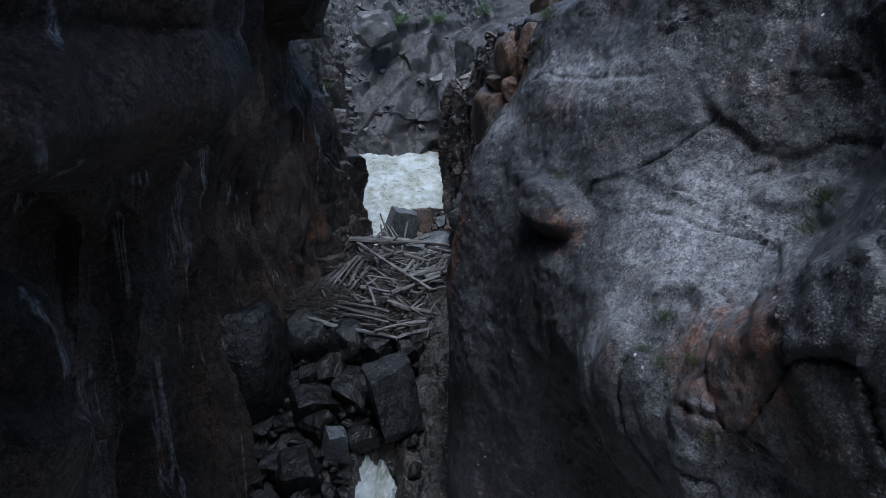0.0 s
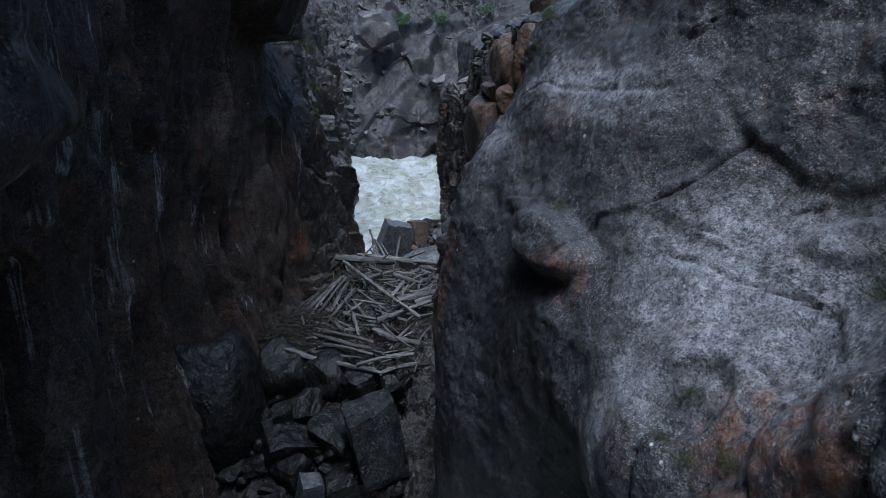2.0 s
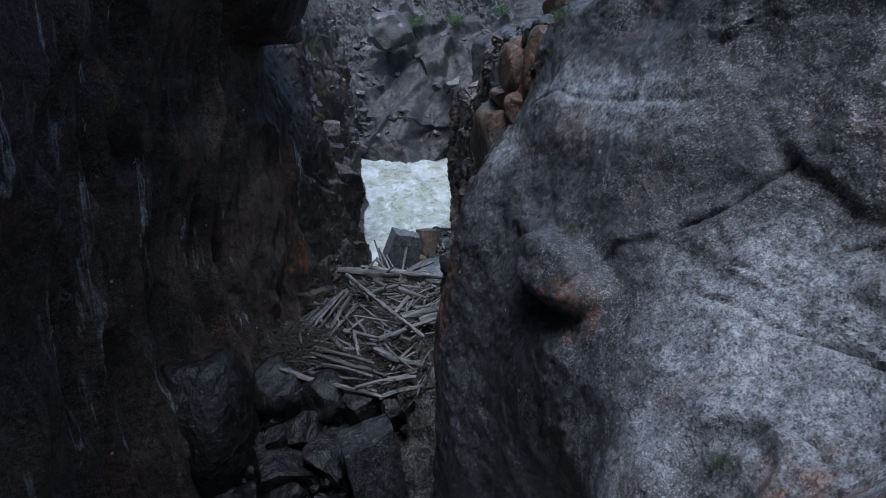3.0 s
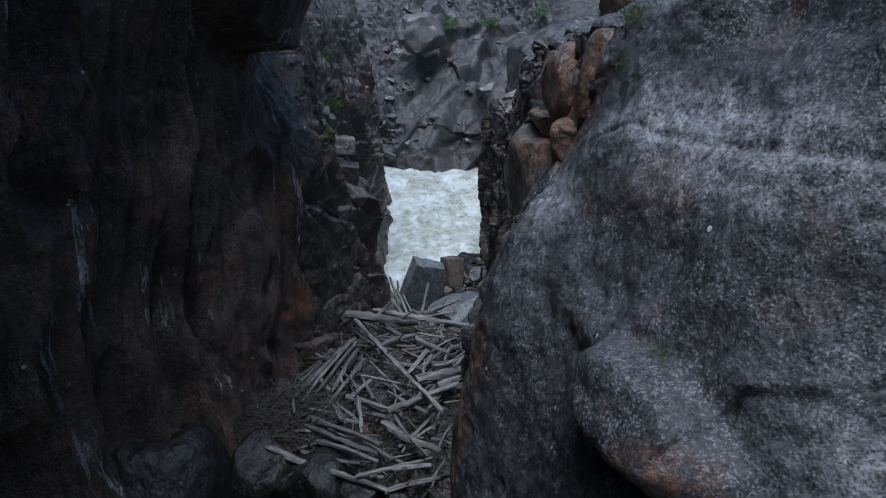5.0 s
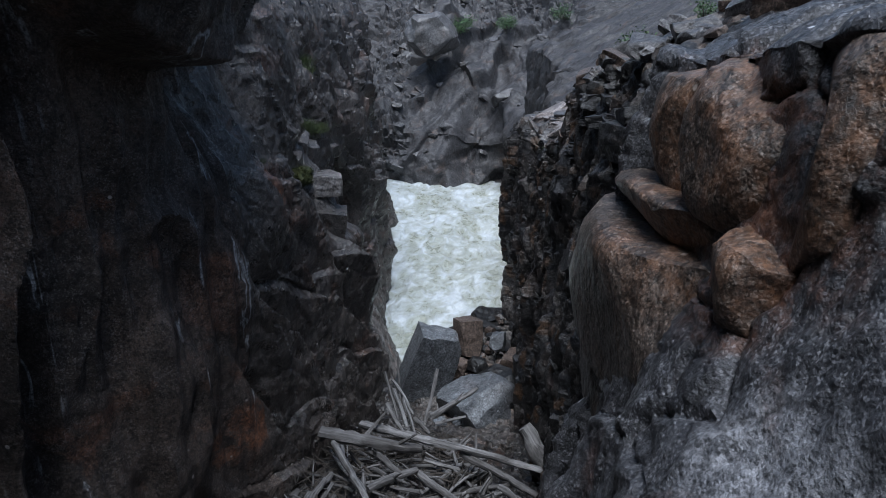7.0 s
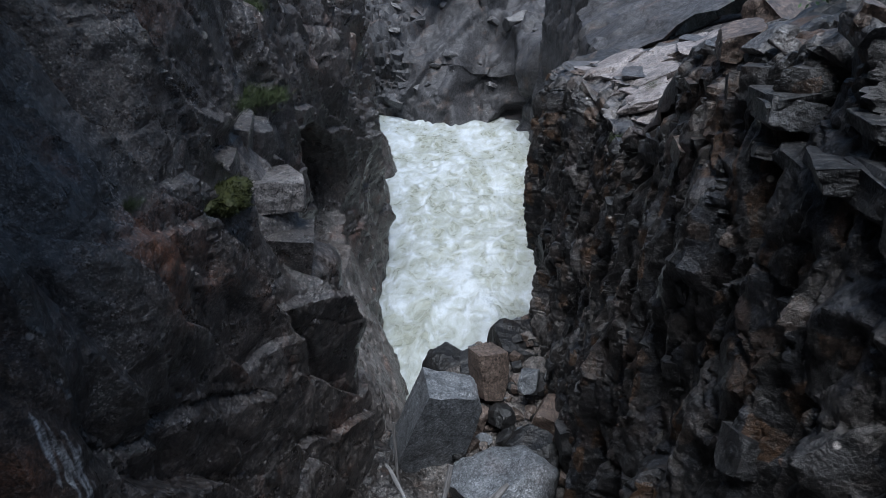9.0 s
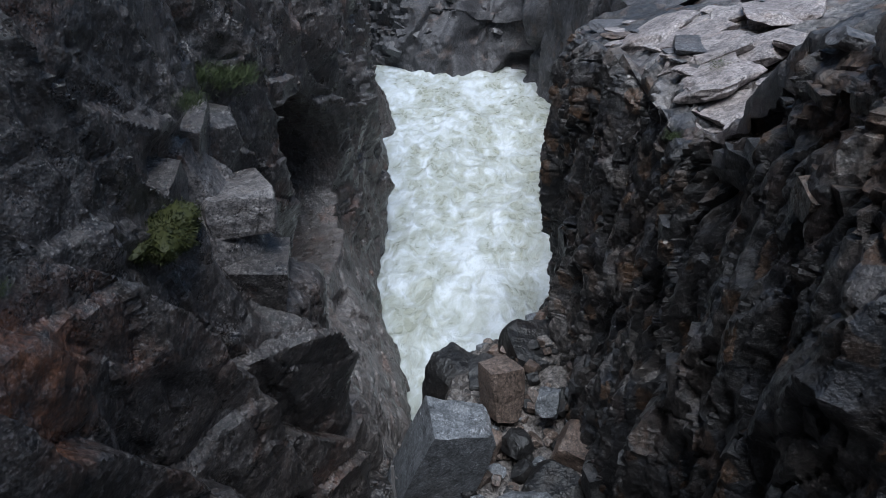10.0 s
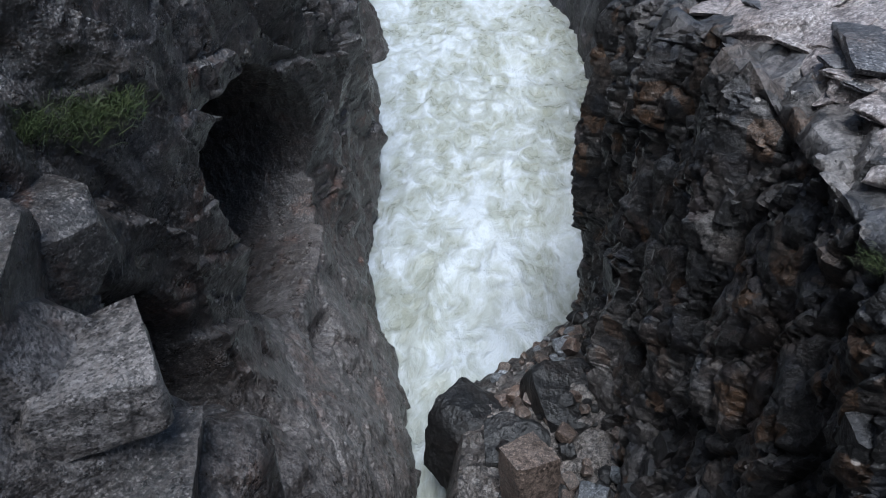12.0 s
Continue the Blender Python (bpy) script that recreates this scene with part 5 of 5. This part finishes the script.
def shrub(x, y, z, size, seed, label):
    """A low shrub: a few stems and many small leaves."""
    rnd = random.Random(seed)
    root = tagged(new("shrub"), label, "shrub", "shrubs on the slopes")
    root.location = (x, y, z)
    sv, sf, lv, lf = [], [], [], []
    for i in range(9):
        way = Vector((rnd.gauss(0, 0.7), rnd.gauss(0, 0.7), rnd.uniform(0.5, 1))).normalized() * size * rnd.uniform(0.5, 1)
        tube(sv, sf, [Vector((0, 0, -0.05)), way * 0.5, way], [0.02 * size, 0.014 * size, 0.006 * size], 4, i)
        for _ in range(60):
            c = way * rnd.uniform(0.35, 1.05) + Vector((rnd.gauss(0, 1), rnd.gauss(0, 1), rnd.gauss(0, 1))) * size * 0.13
            u = Vector((rnd.gauss(0, 1), rnd.gauss(0, 1), rnd.gauss(0, 1))).normalized() * size * 0.05
            v = u.cross(Vector((rnd.gauss(0, 1), rnd.gauss(0, 1), rnd.gauss(0, 1)))).normalized() * size * 0.028
            b = len(lv)
            lv += [c - u, c + v, c + u, c - v]
            lf.append((b, b + 1, b + 2, b + 3))
    for nm, me in (("stems", mesh_of("stems", sv, sf, m_twig)), ("leaves", mesh_of("leaves", lv, lf, m_shrub))):
        new(nm, me).parent = root
    return root


TUFTS = [
    (2.15, 11.75, 17.25, 0.22), (3.0, 8.25, 16.2, 0.20), (2.8, 8.08, 15.85, 0.18), (2.9, 7.64, 15.7, 0.24), (3.15, 7.29, 15.95, 0.20),
    (3.2, 6.38, 15.4, 0.18), (4.5, 7.66, 17.6, 0.30), (4.75, 7.72, 17.9, 0.34), (2.35, 15.1, 20.05, 0.30), (2.15, 15.0, 19.5, 0.16),
    (2.4, 15.6, 20.1, 0.35), (1.75, 29.4, 17.75, 0.28), (1.0, 28.5, 16.9, 0.2), (0.55, 30.9, 12.3, 0.16),
]
LEFT_TUFTS = [(-5.35, 29.6, 17.25, 0.42), (-5.15, 29.9, 17.1, 0.40), (-5.5, 29.2, 17.3, 0.34), (-5.9, 30.8, 18.9, 0.4), (-4.75, 27.2, 17.65, 0.25), (-4.4, 23.6, 17.6, 0.16), (-5.7, 30.4, 18.7, 0.3)]


def build_plants():
    for i, (x, y, z, r) in enumerate(TUFTS):
        grass_tuft(*snap("right", x, y, z), r, i, out=(-0.8, -0.2, 0.6))
    for i, (x, y, z, r) in enumerate(LEFT_TUFTS):
        grass_tuft(*snap("left", x, y, z), r, 40 + i, "green grass clump on a dark ledge", out=(0.6, -0.2, 0.7), blades=1000)
    moss_bed(*snap("left", -4.55, 25.85, 16.85), 0.5, "olive green moss cushion on a dark ledge")


build_front_rocks()
build_orange_blocks()
build_bank_rocks()
build_driftwood()
build_plants()


# ---- slopes above the gorge ----
def build_slopes():
    rnd = random.Random(77)
    P, V = GRIDS["right"], GRIDS["over"]
    near = [(i, j) for i in range(0, P.shape[0], 2) for j in range(P.shape[1]) if V[i, j] > 1.01 and V[i, j] < 1.5 and 19 < P[i, j, 1] < 36]
    for k in range(130):
        i, j = near[rnd.randrange(len(near))]
        x, y, z = (float(c) for c in P[i, j])
        flat = y > 27.0
        if flat and V[i, j] < 1.07:
            continue
        w = rnd.uniform(0.15, 0.45) * (2.2 if rnd.random() < 0.25 else 1)
        rock("slab_rock" if flat else "rock", m_pale_rock if flat and k % 3 else (m_hill_rock if k % 4 else m_brown_rock), x, y, z + 0.02, w * 1.3, w, w * (0.2 if flat else 0.55), 400 + k, "pale flat granite slab on the gorge rim" if flat else "angular grey rock in rubble above the rim", "slabs on the rim" if flat else "rocks above the rim", tilt=0.05 if flat else 0.5, category="rock")
    flat = [(i, j) for i, j in near if 28.2 < P[i, j, 1] < 33.5 and 1.06 < V[i, j] < 1.3]
    for k in range(34):
        x, y, z = (float(c) for c in P[flat[rnd.randrange(len(flat))]])
        w = rnd.uniform(0.45, 1.0)
        ob = rock("slab_rock", m_pale_rock, x, y, z - 0.03, w * rnd.uniform(0.9, 1.3), w, 0.16 + 0.06 * w, 500 + k, "pale flat granite slab on the gorge rim", "slabs on the rim", tilt=0.05, box=0.7, planes=19, category="rock")
        ob.matrix_world = Matrix.Translation((x + 0.3, y, z + 0.14)) @ Matrix.Rotation(-0.45, 4, 'Y') @ Matrix.Translation((-x, -y, -z)) @ ob.matrix_world
    P = GRIDS["hill"]
    for k in range(45):
        i, j = rnd.randrange(70, P.shape[0] - 90), rnd.randrange(30, int(P.shape[1] * 0.75))
        x, y, z = (float(c) for c in P[i, j])
        w = rnd.uniform(0.3, 0.9) * (2.2 if rnd.random() < 0.1 else 1)
        rock("rock", m_hill_rock, x, y, z - 0.1 * w, w * 1.3, w, w * 0.6, 600 + k, "grey boulder lying on the hillside", "boulders on the hillside", tilt=0.5, category="rock")
    rock("boulder", m_hill_rock, -7.4, 74.4, 18.9, 4.2, 3.6, 3.0, 690, "large dark rounded boulder on the far hillside", "boulders on the hillside", spin=(6, -8, 20), box=0.85, planes=16, rough=0.14)
    for k, (x, y, z, r) in enumerate(((2.2, 24.9, 19.6, 0.55), (3.0, 23.4, 20.2, 0.4), (2.4, 27.5, 19.4, 0.4), (3.6, 28.5, 19.6, 0.5), (4.2, 33.0, 19.4, 0.5))):
        shrub(*snap("right", x, y, z), r, k, "small green shrub among rocks on the rim")
    for k, (x, y, z, r) in enumerate(((-3.7, 76.0, 21.1, 1.0), (-2.6, 76.5, 21.4, 0.9), (-4.6, 75.5, 20.6, 0.8), (0.6, 68.5, 17.2, 0.8), (1.4, 70.0, 18.4, 0.7), (3.6, 73.0, 21.3, 0.9), (-1.2, 77.0, 21.6, 0.8))):
        shrub(*snap("hill", x, y, z), 1.7 * r, 20 + k, "green shrub on the far hillside")


build_slopes()


# ---- joint blocks of the walls ----
FACETED = {}


def joint_block(wall, mat, x, y, z, w, d, h, seed, rx, ry, rz):
    """One block that stands out of a rock face, with crisp broken faces."""
    key = (mat.name, seed % 12)
    if key not in FACETED:
        FACETED[key] = hewn_mesh(900 + seed % 12, mat, 16, 0.12, 0.05)
    ob = new("rock_block", FACETED[key])
    ob.parent = WALLS[wall]
    ob.matrix_world = pose(x, y, z, rx, ry, rz) @ Matrix.Diagonal((w / 1.9, d / 1.9, h / 1.9, 1))
    return ob


def build_joint_blocks():
    rnd = random.Random(91)
    # the stepped crest: a pale-topped block (light on its top put into the colour), the ledge under it, blocks behind,
    # and the brown flake nearer by
    for k, (x, y, z, w, d, h, rx, ry, rz) in enumerate((
        (-4.66, 27.60, 16.16, 0.92, 0.98, 0.54, -4, 3, 38), (-4.50, 27.28, 15.25, 1.05, 0.95, 0.80, 4, 6, 16), (-4.60, 27.35, 14.0, 1.1, 1.4, 1.7, 12, 6, -4), (-5.35, 27.75, 16.95, 0.8, 0.9, 0.8, 14, 10, 12),
        (-5.55, 28.5, 16.75, 1.1, 0.9, 0.8, -10, 6, -20), (-5.2, 26.55, 16.65, 0.8, 0.7, 0.9, 18, 6, 10), (-5.5, 26.9, 17.75, 0.7, 0.9, 1.2, 24, 4, 8),
    )):
        joint_block("left", m_left_block, x, y, z, w, d, h, k, rx, ry, rz)
    P, V = GRIDS["right"], GRIDS["over"]
    spots = [(i, j) for i in range(0, P.shape[0], 3) for j in range(0, P.shape[1], 3) if 19.8 < P[i, j, 1] < 35 and 9.8 < P[i, j, 2] and V[i, j] < 1.0]
    for k in range(120):
        i, j = spots[rnd.randrange(len(spots))]
        x, y, z = (float(v) for v in P[i, j])
        w = rnd.uniform(0.14, 0.34) * (1.6 if rnd.random() < 0.12 else 1)
        joint_block("right", m_right_block, x + 0.30 * w, y, z, 0.9 * w, w, w * rnd.uniform(0.7, 1.4), k, rnd.gauss(-8, 10), rnd.gauss(0, 10), rnd.gauss(0, 18))
    # ledge stones under the rim
    for k in range(26):
        y = rnd.uniform(20.5, 28.0)
        x, y, z = snap("right", 1.2, y, np.interp(y, RIM_Y, RIM_Z) - rnd.uniform(0.05, 1.1))
        w = rnd.uniform(0.3, 0.75)
        joint_block("right", m_right_block, x + 0.34 * w, y, z, 0.8 * w, 1.3 * w, w * rnd.uniform(0.25, 0.5), 200 + k, rnd.gauss(0, 5), rnd.gauss(-6, 6), rnd.gauss(0, 12))
    P = GRIDS["hill"]
    spots = [(i, j) for i in range(0, P.shape[0]) for j in range(0, P.shape[1], 2) if -13 < P[i, j, 0] < 5 and 8 < P[i, j, 2] < 25 and (P[i, j, 0] < -8 or P[i, j, 2] > 20)]
    for k in range(70):
        i, j = spots[rnd.randrange(len(spots))]
        x, y, z = (float(v) for v in P[i, j])
        w = rnd.uniform(0.4, 1.2)
        joint_block("hill", m_hill_block, x, y + 0.25 * w, z - 0.1 * w, w, 0.8 * w, w * 0.6, k, rnd.gauss(28, 6), rnd.gauss(0, 20), rnd.gauss(-8, 10))


build_joint_blocks()
